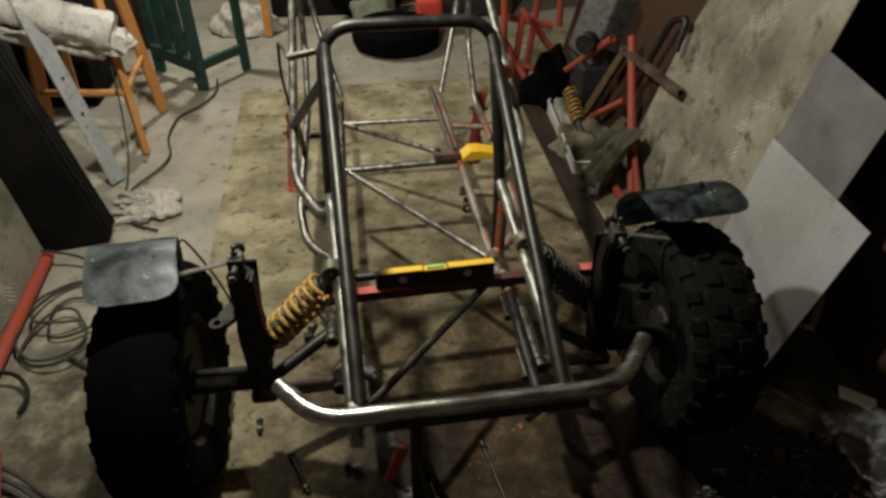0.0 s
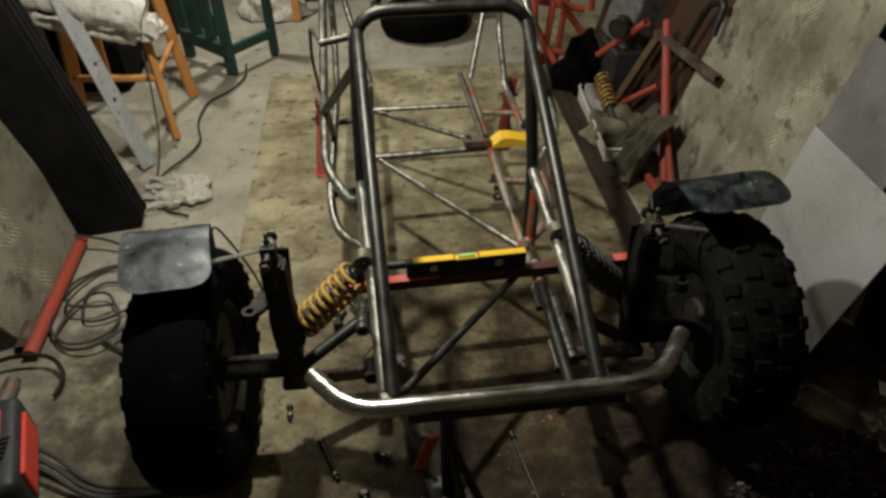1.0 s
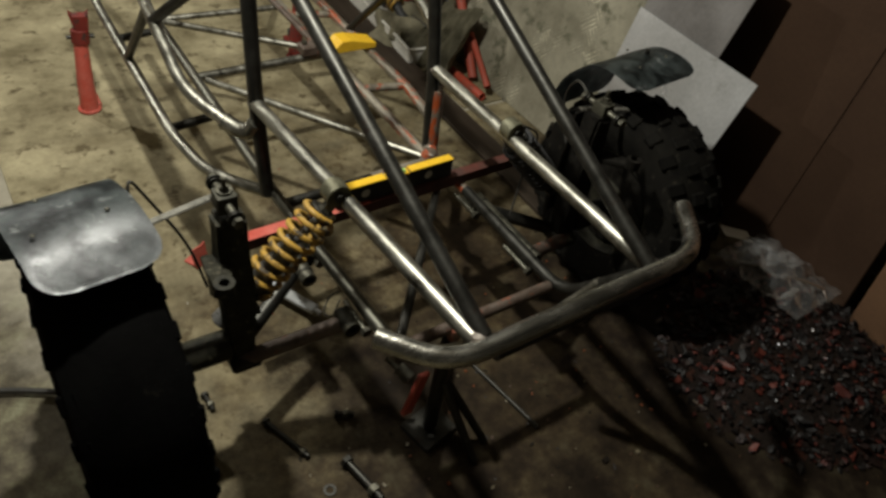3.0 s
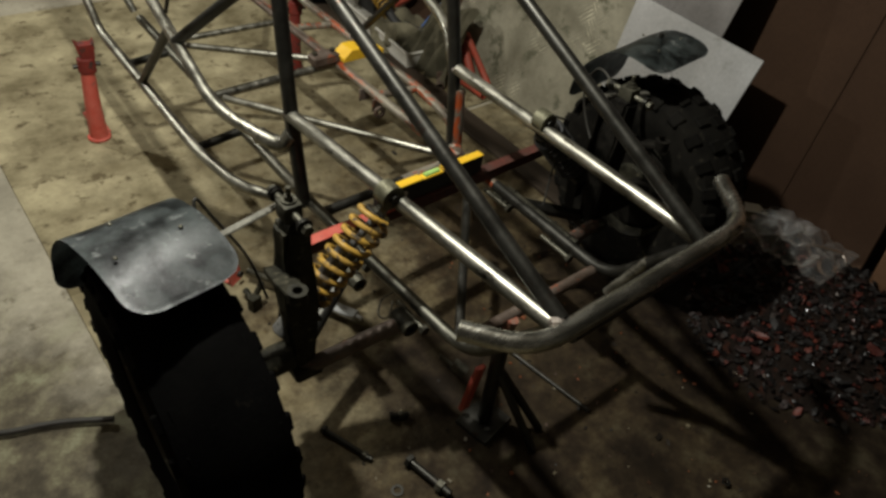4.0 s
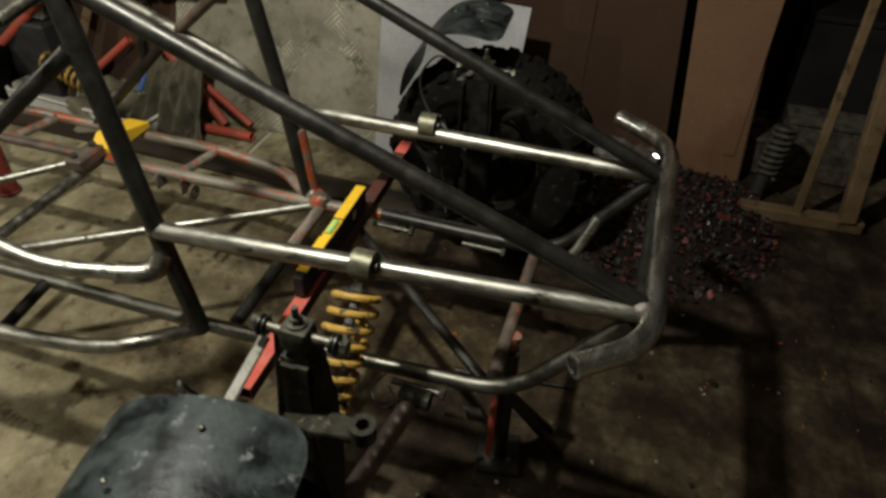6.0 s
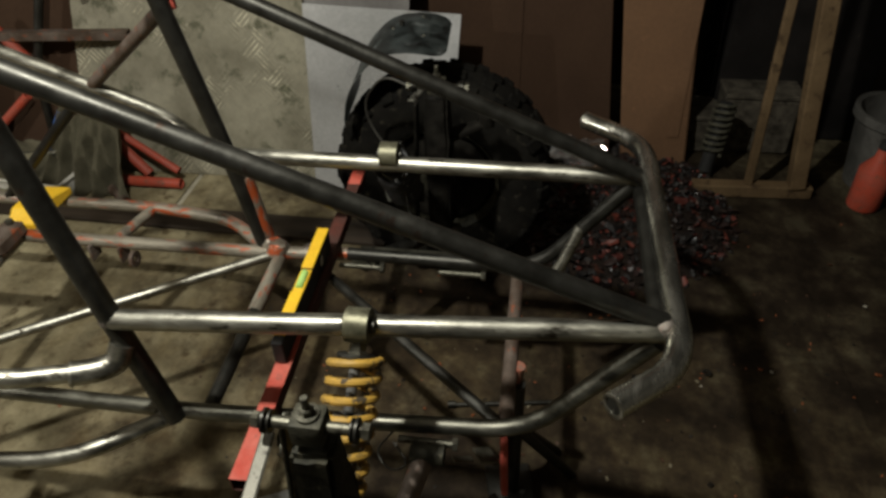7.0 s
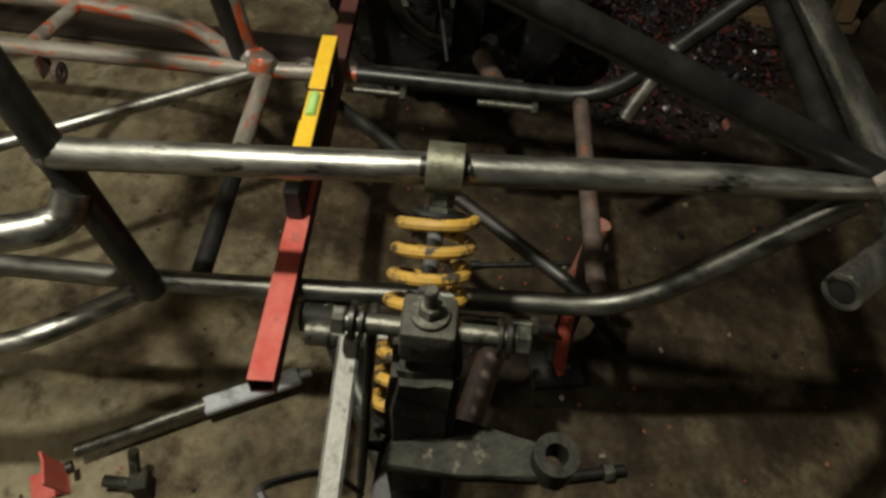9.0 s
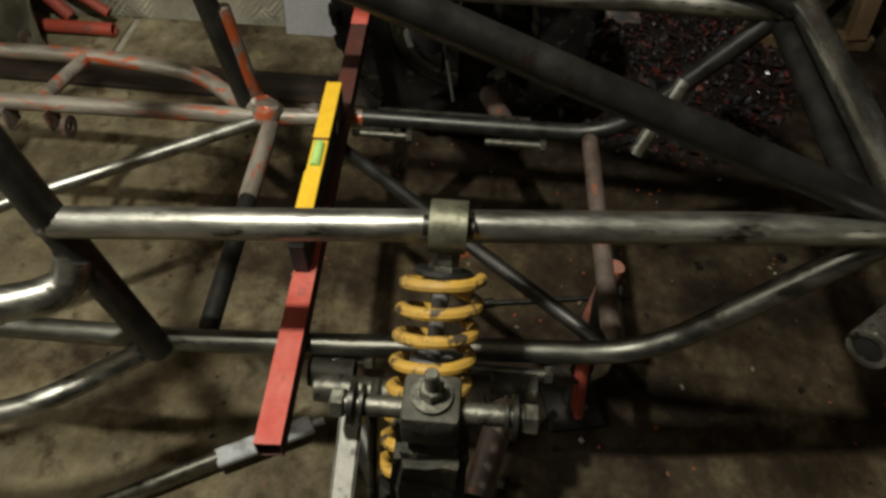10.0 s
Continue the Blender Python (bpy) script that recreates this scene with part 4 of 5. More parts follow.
def axle_stand(x, y, top, turn, label, paint=None):
    """A small red axle stand: a tapered post on a cross foot, a dark head and a rubber knob."""
    RED = paint or RED_PAINT
    st = thing("axle_stand", label, "axle stand", "axle stands")
    part("post", sweep(bmesh.new(), [(0, 0, 0.004), (0.004, 0.006, top * 0.30), (0.016, 0.022, top * 0.72)], 0.029, 18, True, 0.0, 0.021), RED, st)
    part("base_ring", rod(bmesh.new(), (0, 0, 0.001), (0, 0, 0.012), 0.036, 18, 0.003), RED, st)
    part("foot", block((0.045, 0.16, 0.014), pose(0.005, 0.085, 0.0105, 0, 0, 8), 0.004), RED, st, "", False)
    part("collar", rod(bmesh.new(), (0.016, 0.022, top * 0.70), (0.020, 0.028, top * 0.84), 0.027, 18, 0.003), DARK_RED, st, "dark red collar")
    bm = bmesh.new()
    slab(bm, [(-0.028, 0.012), (-0.020, -0.045), (0.020, -0.045), (0.028, 0.012), (0.018, 0.002), (-0.018, 0.002)], 0.035, pose(0.026, 0.048, top - 0.008, 90, 0, 0))
    part("saddle", bm, DARK_RED, st, "dark red saddle", False)
    part("knob", rod(bmesh.new(), (-0.005, 0.165, 0.022), (0.025, 0.165, 0.022), 0.022, 16, 0.004), BLACK, st, "black rubber knob")
    part("pin", rod(bmesh.new(), (-0.022, 0.022, top * 0.77), (0.058, 0.026, top * 0.77), 0.007, 10), STEEL_DARK, st)
    st.matrix_basis = pose(x, y, 0, 0, 0, turn)
    return st


axle_stand(-0.436, 2.715, 0.322, -8, "red painted axle stand under the side bar")
axle_stand(0.36, 2.86, 0.322, -15, "grimy dark red axle stand under the far side bar", DARK_RED)
prop = thing("nose_prop", "small dark steel prop with red paint under the nose", "prop stand")
part("post", tube([(-0.062, 1.150, 0.02), (-0.062, 1.150, 0.315)], 0.017, 0.01), STEEL_DARK, prop)
part("base_plate", block((0.10, 0.09, 0.008), pose(-0.062, 1.150, 0.0045, 0, 0, 12), 0.002), STEEL_DARK, prop, "", False)
part("red_strut", block((0.030, 0.012, 0.12), pose(-0.112, 1.162, 0.150, 0, 18, 10), 0.003), RED, prop, "red painted strut", False)
part("pale_angle", block((0.040, 0.035, 0.004), pose(-0.125, 1.195, 0.19, 20, 12, 30), 0.001), ZINC, prop, "", False)
part("pale_angle", block((0.012, 0.05, 0.004), pose(-0.125, 1.235, 0.17, 35, 0, 40), 0.001), ZINC, prop, "", False)
part("rear_leg", tube([(-0.058, 1.150, 0.20), (0.03, 1.06, 0.008)], 0.010, 0.01, 10), STEEL_DARK, prop)
part("rear_leg", tube([(-0.062, 1.150, 0.20), (-0.02, 1.03, 0.008)], 0.010, 0.01, 10), STEEL_DARK, prop)

# ---- loose things on the floor ----


def floor_bolt(p, q, r, label, name="bolt"):
    """A bolt lying on the floor with a hex head and a nut."""
    t = thing(name, label, "bolt", "loose bolts")
    z = r * 1.5
    p, q = Vector((*p, z)), Vector((*q, z))
    d = (q - p).normalized()
    bm = bmesh.new()
    hexbolt(bm, p, q, r, r * 1.75, r * 1.3)
    part("shank", bm, STEEL_DARK, t)
    bm = bmesh.new()
    rod(bm, q - d * r * 4, q - d * r * 2.2, r * 1.7, 6, 0.0006)
    part("nut", bm, ZINC, t)
    return t


floor_bolt((-0.383, 1.330), (-0.334, 1.205), 0.0058, "long greasy bolt lying on the floor board")
floor_bolt((-0.270, 1.160), (-0.243, 1.045), 0.0085, "thick greasy bolt lying on the floor board")
floor_bolt((-0.240, 1.275), (-0.200, 1.255), 0.0062, "short dark bolt lying on the floor board")
floor_bolt((-0.475, 1.455), (-0.470, 1.405), 0.0055, "short bolt lying near the wheel")
for x, y in ((-0.326, 1.118), (-0.318, 1.072)):
    w = thing("washer", "dark steel washer lying on the floor board", "washer", "loose washers")
    part("washer_ring", ring(bmesh.new(), (x, y, 0.0005), (x, y, 0.003), 0.0135, 0.008), STEEL_DARK, w)
nut = thing("nut", "small shiny nut on the floor board", "nut")
part("nut_body", ring(bmesh.new(), (0.290, 0.722, 0.0005), (0.290, 0.722, 0.009), 0.009, 0.005, 6), CHROME, nut)
part("flange", ring(bmesh.new(), (0.290, 0.722, 0.009), (0.290, 0.722, 0.011), 0.0105, 0.005), STEEL_DARK, nut)
pin = thing("thin_rod", "thin dark steel rod lying on the floor", "steel rod")
part("rod_body", tube([(0.126, 1.285, 0.0058), (0.168, 1.030, 0.0058)], 0.005, 0.01, 10), STEEL_DARK, pin)
part("rod_head", rod(bmesh.new(), (0.123, 1.302, 0.008), (0.126, 1.285, 0.008), 0.0085, 10), STEEL_DARK, pin)
tag_bar = thing("bright_pin", "short bright metal pin on the dirty floor", "metal pin")
part("pin_body", tube([(0.580, 0.910, 0.006), (0.595, 0.865, 0.006)], 0.004, 0.01, 8), CHROME, tag_bar)

col = thing("steering_rod", "grey steering rod with a flat end lying on the floor", "steering rod")
part("rod_tube", tube([(-0.312, 1.850, 0.035), (-0.222, 1.690, 0.035)], 0.010, 0.01), ZINC, col)
part("flat_end", block((0.030, 0.15, 0.014), pose(-0.190, 1.625, 0.035, 0, 0, 28), 0.003), GREY_METAL, col, "", False)
part("end_pin", tube([(-0.156, 1.560, 0.035), (-0.148, 1.543, 0.035)], 0.006, 0.01, 8), GREY_METAL, col)
brk = thing("red_bracket", "red painted steel bracket standing on the floor", "bracket")
bm = bmesh.new()
slab(bm, [(-0.022, 0), (0.022, 0), (0.026, 0.062), (0.012, 0.058), (-0.024, 0.062)], 0.004, pose(-0.345, 1.862, 0, 78, 0, 30))
box(bm, (0.044, 0.05, 0.004), pose(-0.352, 1.882, 0.002, 0, 0, 30), 0.001)
part("bracket_plate", bm, RED, brk, "", False)
part("bracket_hole", ring(bmesh.new(), (-0.338, 1.852, 0.034), (-0.334, 1.845, 0.034), 0.009, 0.005), STEEL_DARK, brk)
brk2 = thing("pivot_bracket", "small black greasy pivot bracket on the floor", "bracket")
part("bracket_base", block((0.03, 0.025, 0.045), pose(-0.345, 1.745, 0.0225, 0, 0, 15), 0.002), GREASE, brk2, "", False)
part("bracket_ear", tube([(-0.335, 1.752, 0.044), (-0.318, 1.752, 0.075)], 0.008, 0.01, 8), GREASE, brk2)
part("bracket_arm", tube([(-0.345, 1.76, 0.02), (-0.345, 1.80, 0.02)], 0.009, 0.01, 8), GREASE, brk2)

# sleeves that carry the arm pivots
for s, y0, y1 in ((-1, 1.405, 1.500), (1, 1.255, 1.500)):
    sl = thing("pivot_sleeve", "drab zinc pivot sleeve beside the lower rail", "sleeve", "pivot sleeves")
    part("sleeve_tube", ring(bmesh.new(), (s * 0.246, y0, 0.323), (s * 0.246, y1, 0.323), 0.0165, 0.009), ZINC, sl)
    for y in (y0 + 0.02, y1 - 0.03):
        part("band", ring(bmesh.new(), (s * 0.246, y, 0.323), (s * 0.246, y + 0.004, 0.323), 0.0180, 0.0160), STEEL_DARK, sl)

# brake cables tied to the frame and wheels


def cable(pts, r, label, material=CABLE, bend=0.08, name="cable", category="cable"):
    return tagged(part(name, tube(pts, r, bend, 7, 0, 5), material), label, category)


cable([(-0.552, 1.41, 0.60), (-0.545, 1.43, 0.66), (-0.52, 1.44, 0.60), (-0.470, 1.42, 0.50), (-0.452, 1.40, 0.40)], 0.0028, "thin brake cable looped beside the mudguard")
cable([(0.235, 1.395, 0.60), (0.30, 1.40, 0.565), (0.285, 1.405, 0.48), (0.252, 1.38, 0.36)], 0.0025, "thin black cable hanging by the far rail")
cable([(0.436, 1.40, 0.612), (0.45, 1.47, 0.64), (0.49, 1.54, 0.55), (0.50, 1.50, 0.44), (0.46, 1.40, 0.40), (0.436, 1.37, 0.42)], 0.0028, "thin brake cable looped over the far wheel")
cable([(-0.215, 1.33, 0.325), (-0.245, 1.30, 0.315), (-0.252, 1.33, 0.30), (-0.225, 1.36, 0.31), (-0.215, 1.33, 0.352)], 0.0018, "twist of thin wire round the rail", STEEL_DARK, 0.02, "wire", "wire")
cable([(-0.300, 1.80, 0.905), (-0.325, 1.86, 0.93), (-0.343, 1.98, 0.80), (-0.343, 2.08, 0.660)], 0.0045, "black control cable clipped to the side bar", CABLE, 0.06)

# cables and tubes on the floor by the left side
cable([(-0.93, 3.98, 0.005), (-0.905, 3.80, 0.005), (-0.955, 3.62, 0.005), (-1.06, 3.50, 0.005), (-1.07, 3.27, 0.005), (-1.01, 3.06, 0.005), (-1.05, 2.92, 0.005), (-1.12, 2.80, 0.005), (-1.14, 2.62, 0.005), (-1.05, 2.50, 0.005), (-0.95, 2.45, 0.005)], 0.0055, "long dark cable winding over the floor")
cable([(-1.19, 3.16, 0.55), (-1.175, 3.10, 0.30), (-1.165, 2.98, 0.05), (-1.145, 2.78, 0.005), (-1.12, 2.60, 0.005)], 0.004, "thin cable hanging down beside the ladder", CABLE, 0.1)


def coil(cx, cy, loops, label, seed, r=0.005):
    rng = random.Random(seed)
    pts = []
    for i in range(loops * 10):
        a = i * 2 * math.pi / 10
        rr = 0.12 + 0.045 * math.sin(i * 0.37 + seed) + rng.uniform(-0.012, 0.012)
        pts.append((cx + rr * math.cos(a) * 0.95, cy + 0.05 * math.sin(i * 0.21) + rr * math.sin(a) * 1.25, 0.006 + 0.0026 * i / 2 * (0.6 + 0.4 * math.sin(i * 0.9))))
    return cable(pts, r, label, CABLE, 0.04, "cable_coil", "cable")


coil(-1.13, 1.93, 4, "tangled coil of dark cable on the concrete", 3)
cable([(-1.08, 1.78, 0.005), (-0.96, 1.69, 0.005), (-0.84, 1.655, 0.005), (-0.745, 1.60, 0.005)], 0.007, "black hose running towards the wheel", CABLE, 0.1)
cable([(-1.30, 2.27, 0.07), (-1.18, 2.26, 0.05), (-1.06, 2.20, 0.01), (-0.98, 2.08, 0.006), (-1.0, 1.98, 0.006)], 0.005, "dark cable lying over a red tube", CABLE, 0.1)
for k, dy in enumerate((0.0, 0.03, 0.055)):
    cable([(-1.20, 1.40 - dy, 0.05), (-1.06, 1.345 - dy, 0.02 + 0.01 * k), (-0.95, 1.25 - dy * 0.6, 0.007), (-0.78, 1.225 - dy * 0.3, 0.007), (-0.62, 1.24, 0.007)], 0.0065, "thick black welding cable on the floor", CABLE, 0.1)
for p, q, lab in (((-1.268, 1.72, 0.022), (-1.296, 2.30, 0.03), "red painted tube lying along the floor"), ((-1.300, 1.74, 0.022), (-1.315, 1.86, 0.022), "short brown tube beside the red one"), ((-1.262, 1.47, 0.022), (-1.275, 1.62, 0.022), "rusty pipe end sticking out over the floor")):
    t = thing("steel_tube", lab, "steel tube", "loose tubes")
    part("tube_body", tube([p, q], 0.021, 0.01, 14, 0.03), ORANGE if "red" in lab.split()[0] else RUSTY, t)
cable([(-1.42, 1.66, 0.03), (-1.28, 1.70, 0.05), (-1.18, 1.69, 0.04), (-1.13, 1.62, 0.02), (-1.145, 1.56, 0.01)], 0.007, "bent black metal hook on the floor", STEEL_DARK, 0.05, "hook", "hook")

box_thing = thing("machine_case", "red and black machine case on the floor", "machine", at=(0.09, -0.01, 0))
part("case_body", block((0.26, 0.30, 0.16), pose(-1.30, 1.27, 0.085, 0, 0, 20), 0.03, 3), BLACK, box_thing)
part("red_panel", block((0.10, 0.20, 0.012), pose(-1.262, 1.285, 0.163, 0, 0, 20), 0.004), BRIGHT_RED, box_thing, "red front panel", False)
part("red_side", block((0.012, 0.20, 0.09), pose(-1.176, 1.315, 0.095, 0, 0, 20), 0.004), BRIGHT_RED, box_thing, "red side panel", False)
for k in range(5):
    part("grille_bar", block((0.05, 0.006, 0.006), pose(-1.205 - 0.002 * k, 1.24 + 0.014 * k, 0.172, 0, 0, 20), 0.001), GREY_PLASTIC, box_thing, "", False)

board = leaning("stained_board", "stained beige board standing by the wall", "board", 1.70, 2.36, 0.62, -1.335, -0.16, 0.012, PLATE, 0, [(1.80, 0), (2.34, 0), (2.36, 0.30), (2.30, 0.62), (1.86, 0.62), (1.72, 0.44), (1.70, 0.30)])

# black beam, ladder and rolls at the back left
cab = thing("black_beam", "thick black timber beam leaning upright", "beam")
bm = block((0.27, 0.10, 1.62), pose(-1.395, 2.385, 0.79, 2, -11, 6), 0.006, 2)
part("beam_body", bm, BLACK_WOOD, cab, "", False)
for k in range(3):
    part("edge_strip", block((0.012, 0.018, 1.58), pose(-1.255, 2.372 + 0.028 * k, 0.815, 2, -11, 6), 0.003), BLACK_WOOD, cab, "", False)

lad = thing("step_ladder", "orange varnished wooden step ladder, folded open", "ladder")


def plank(p, q, w, t, m, parent, name, turn=0.0):
    h = (Vector(q) - Vector(p)).length
    return part(name, block((w, t, h), axis(p, q) @ pose(0, 0, h / 2, 0, 0, turn), 0.003), m, parent, "", False)


plank((-1.560, 3.17, 0), (-1.455, 3.40, 1.45), 0.055, 0.03, LADDER, lad, "front_leg", 70)
plank((-1.137, 3.12, 0), (-1.270, 3.40, 1.45), 0.055, 0.03, LADDER, lad, "front_leg", 95)
plank((-1.147, 3.585, 0), (-1.270, 3.46, 1.45), 0.05, 0.028, LADDER, lad, "rear_leg", 95)
plank((-1.56, 3.62, 0), (-1.455, 3.46, 1.45), 0.05, 0.028, LADDER, lad, "rear_leg", 70)
for z in (0.275, 0.60, 0.92, 1.22):
    f = z / 1.45
    part("rung", tube([(-1.560 + 0.105 * f, 3.17 + 0.23 * f, z), (-1.137 - 0.133 * f, 3.12 + 0.28 * f, z)], 0.016, 0.01, 12), LADDER, lad)
part("side_brace", tube([(-1.163, 3.175, 0.285), (-1.172, 3.558, 0.31)], 0.014, 0.01, 10), LADDER, lad)
for x, y, z in ((-1.128, 3.172, 0.28), (-1.118, 3.128, 0.12), (-1.536, 3.20, 0.28)):
    bm = bmesh.new()
    bmesh.ops.create_uvsphere(bm, u_segments=8, v_segments=6, radius=0.007, matrix=pose(x, y, z))
    part("screw_head", bm, STEEL_DARK, lad)

roll = thing("wrapped_roll", "pale crumpled wrapped roll resting on the ladder", "wrapped roll")
bm = sweep(bmesh.new(), [Vector((-1.12, 3.09, 0.575)) + Vector((-0.84, -0.03, 0.27)) * (i / 40) for i in range(41)], 0.074, 22)
crumple(bm, 0.016, 22, 2.0)
part("roll_body", bm, FOIL, roll)
bm = bmesh.new()
bmesh.ops.create_icosphere(bm, subdivisions=4, radius=0.07, matrix=pose(-1.135, 3.105, 0.525) @ Matrix.Diagonal((1.25, 0.8, 0.75, 1)))
crumple(bm, 0.03, 26, 5.0)
part("torn_end", bm, FOIL, roll, "frayed torn end")
bm = sweep(bmesh.new(), [Vector((-1.19, 3.12, 0.475)) + Vector((-0.5, 0, 0.13)) * (i / 20) for i in range(21)], 0.028, 14)
crumple(bm, 0.010, 30, 1.0)
part("under_roll", bm, FOIL, roll)

alu = thing("grey_flat_bar", "dull grey flat bar with holes leaning on the ladder", "metal bar")
plank((-1.195, 2.862, 0.002), (-1.455, 3.075, 0.83), 0.082, 0.012, GREY_METAL, alu, "bar_body", 12)
for f in (0.35, 0.52, 0.8):
    p = Vector((-1.195, 2.862, 0.002)).lerp(Vector((-1.455, 3.075, 0.83)), f) + Vector((0.008, -0.009, 0.003))
    part("hole_rim", rod(bmesh.new(), p, p + Vector((0.004, -0.006, 0.002)), 0.006, 12), STEEL_DARK, alu)


def rumpled(name, label, category, m, size, material, seed, folds=0.03, scale=14.0):
    """A rumpled soft heap with a flat base."""
    bm = bmesh.new()
    bmesh.ops.create_icosphere(bm, subdivisions=5, radius=1.0)
    for v in bm.verts:
        n = v.co.normalized()
        f = 1 + 0.35 * noise.noise(n * 2.1 + Vector((seed, 0, 0)))
        v.co = Vector((n.x * size[0] * f, n.y * size[1] * f, max(n.z, -0.05) * size[2] * f))
        ridge = abs(noise.noise(v.co * scale + Vector((seed, seed, 0))))
        v.co += n * (0.5 - ridge) * folds
        v.co.z = max(v.co.z, 0.0)
    ob = part(name, bm, material)
    ob.matrix_basis = m
    return tagged(ob, label, category)



def glove(m, seed):
    """A flat crumpled glove: a palm and five limp fingers."""
    rng = random.Random(seed)
    bm = bmesh.new()
    bmesh.ops.create_icosphere(bm, subdivisions=4, radius=1.0, matrix=pose(0.03, 0, 0.017) @ Matrix.Diagonal((0.075, 0.058, 0.021, 1)))
    for k in range(5):
        y0 = (k - 2) * 0.024
        n = rng.uniform(0.10, 0.16) if k else 0.07
        bendy = rng.uniform(-0.03, 0.03)
        pts = [Vector((-0.015 - n * i / 8, y0 + (k - 2) * 0.006 * i / 8 + bendy * (i / 8) ** 2, 0.015 + 0.004 * math.sin(i * 1.3 + k))) for i in range(9)]
        sweep(bm, pts, 0.0145, 10, True, 0.0, 0.010)
    crumple(bm, 0.009, 38, seed)
    crumple(bm, 0.004, 110, seed)
    for v in bm.verts:
        v.co.z = max(v.co.z, 0.001)
    ob = part("work_glove", bm, CLOTH_PALE)
    ob.matrix_basis = m
    return tagged(ob, "grubby pale work glove lying crumpled on the concrete", "glove", "work gloves")


glove(pose(-1.00, 2.68, 0, 0, 0, -4), 1)
glove(pose(-0.985, 2.575, 0, 0, 0, 8), 2)

grn = thing("green_slatted_stand", "dark green painted slatted wooden stand", "stand")
for f in (0.0, 0.33, 0.66, 1.0):
    p = Vector((-1.274, 4.16, 0)).lerp(Vector((-0.985, 3.85, 0)), f)
    zz = 0.0 if f in (0.0, 1.0) else 0.10
    plank((p.x, p.y, zz), (p.x - 0.03, p.y + 0.06, 1.0), 0.062, 0.03, GREEN, grn, "slat", -47)
for z in (0.13, 0.85):
    plank((-1.29, 4.155, z), (-0.975, 3.825, z), 0.07, 0.03, GREEN, grn, "rail", 90)
plank((-0.975, 3.86, 0.13), (-0.78, 4.12, 0.13), 0.05, 0.03, GREEN, grn, "rail", 90)
plank((-0.78, 4.12, 0.0), (-0.80, 4.16, 1.0), 0.06, 0.03, GREEN, grn, "slat", 40)
tin = thing("green_tin", "green tin with a pale band on the rail", "tin")
part("tin_body", rod(bmesh.new(), (-1.075, 4.03, 0.165), (-1.075, 4.03, 0.28), 0.045, 20, 0.003), mat("teal_tin", (0.02, 0.16, 0.10), (0.03, 0.2, 0.13), 9, 0.4), tin)
part("tin_band", ring(bmesh.new(), (-1.075, 4.03, 0.175), (-1.075, 4.03, 0.205), 0.0458, 0.044), PALE_PLASTIC, tin)
rumpled("pale_sack", "pale crumpled sack on the floor at the back", "sack", pose(-0.86, 4.85, 0), (0.20, 0.14, 0.16), CLOTH_PALE, 7.0, 0.05, 9)
leg = thing("timber_offcut", "yellow timber offcut standing on end", "timber")
plank((-0.695, 4.70, 0), (-0.70, 4.74, 0.55), 0.05, 0.04, LADDER, leg, "offcut_body")
far = thing("old_tyre", "old worn tyre standing at the back wall", "tyre", "loose wheels")
m = pose(-0.02, 4.95, 0.30, 90, 0, 10)
part("casing", lathe(bmesh.new(), [(0.18, -0.05), (0.24, -0.075), (0.285, -0.06), (0.30, 0), (0.285, 0.06), (0.24, 0.075), (0.18, 0.05), (0.18, -0.05)], m, 40), RUBBER, far)
rumpled("green_grey_sack", "grey-green sack lying at the back", "sack", pose(0.02, 4.78, 0), (0.17, 0.12, 0.22), mat("sage_cloth", (0.14, 0.15, 0.10), (0.24, 0.25, 0.18), 9, 0.9), 9.0, 0.04, 10)
can = thing("red_can", "bright red plastic can on the floor at the back", "can")
part("can_body", block((0.17, 0.12, 0.24), pose(0.36, 4.62, 0.121), 0.03, 3), BRIGHT_RED, can)
part("can_handle", tube([(0.30, 4.62, 0.235), (0.30, 4.62, 0.275), (0.41, 4.62, 0.275), (0.41, 4.62, 0.235)], 0.011, 0.03, 8), BRIGHT_RED, can)
part("can_cap", rod(bmesh.new(), (0.42, 4.60, 0.24), (0.42, 4.60, 0.265), 0.02, 12), BLACK, can)
for x, y, sx, sy, sz, mt, lab in ((-1.75, 3.9, 0.5, 0.4, 0.75, BLACK_WOOD, "dark storage crate by the back wall"), (-1.9, 3.2, 0.4, 0.5, 0.55, GREY_PLASTIC, "grey storage crate behind the ladder"), (-0.35, 5.3, 0.7, 0.4, 0.6, BLACK_WOOD, "dark storage crate against the back wall"), (0.7, 5.2, 0.6, 0.5, 0.7, DARK_WALL, "dusty brown storage crate against the back wall"), (-1.55, 4.75, 0.5, 0.4, 0.5, CARD, "brown carton at the back of the workshop")):
    cr = thing("storage_crate", lab, "crate", "storage crates")
    part("crate_body", block((sx, sy, sz), pose(x, y, sz / 2 + 0.001), 0.01), mt, cr, "", False)
    part("crate_lid", block((sx + 0.02, sy + 0.02, 0.03), pose(x, y, sz + 0.016), 0.006), mt, cr, "", False)

# ---- scrap along the right side ----
strip = thing("floor_plank", "dark oily timber plank lying along the floor", "plank")
bm = block((0.105, 2.30, 0.014), pose(0.752, 2.72, 0.0072, 0, 0, -1.2), 0.002)
part("plank_body", bm, DARK_TIMBER, strip, "", False)



def scrap(name, label, runs, r, material, category="steel tube", group="scrap tubes", ends=0.02, bend=0.03):
    t = thing(name, label, category, group)
    for run in runs:
        part("tube", tube(run, r, bend, 12, ends), material, t)
    return t


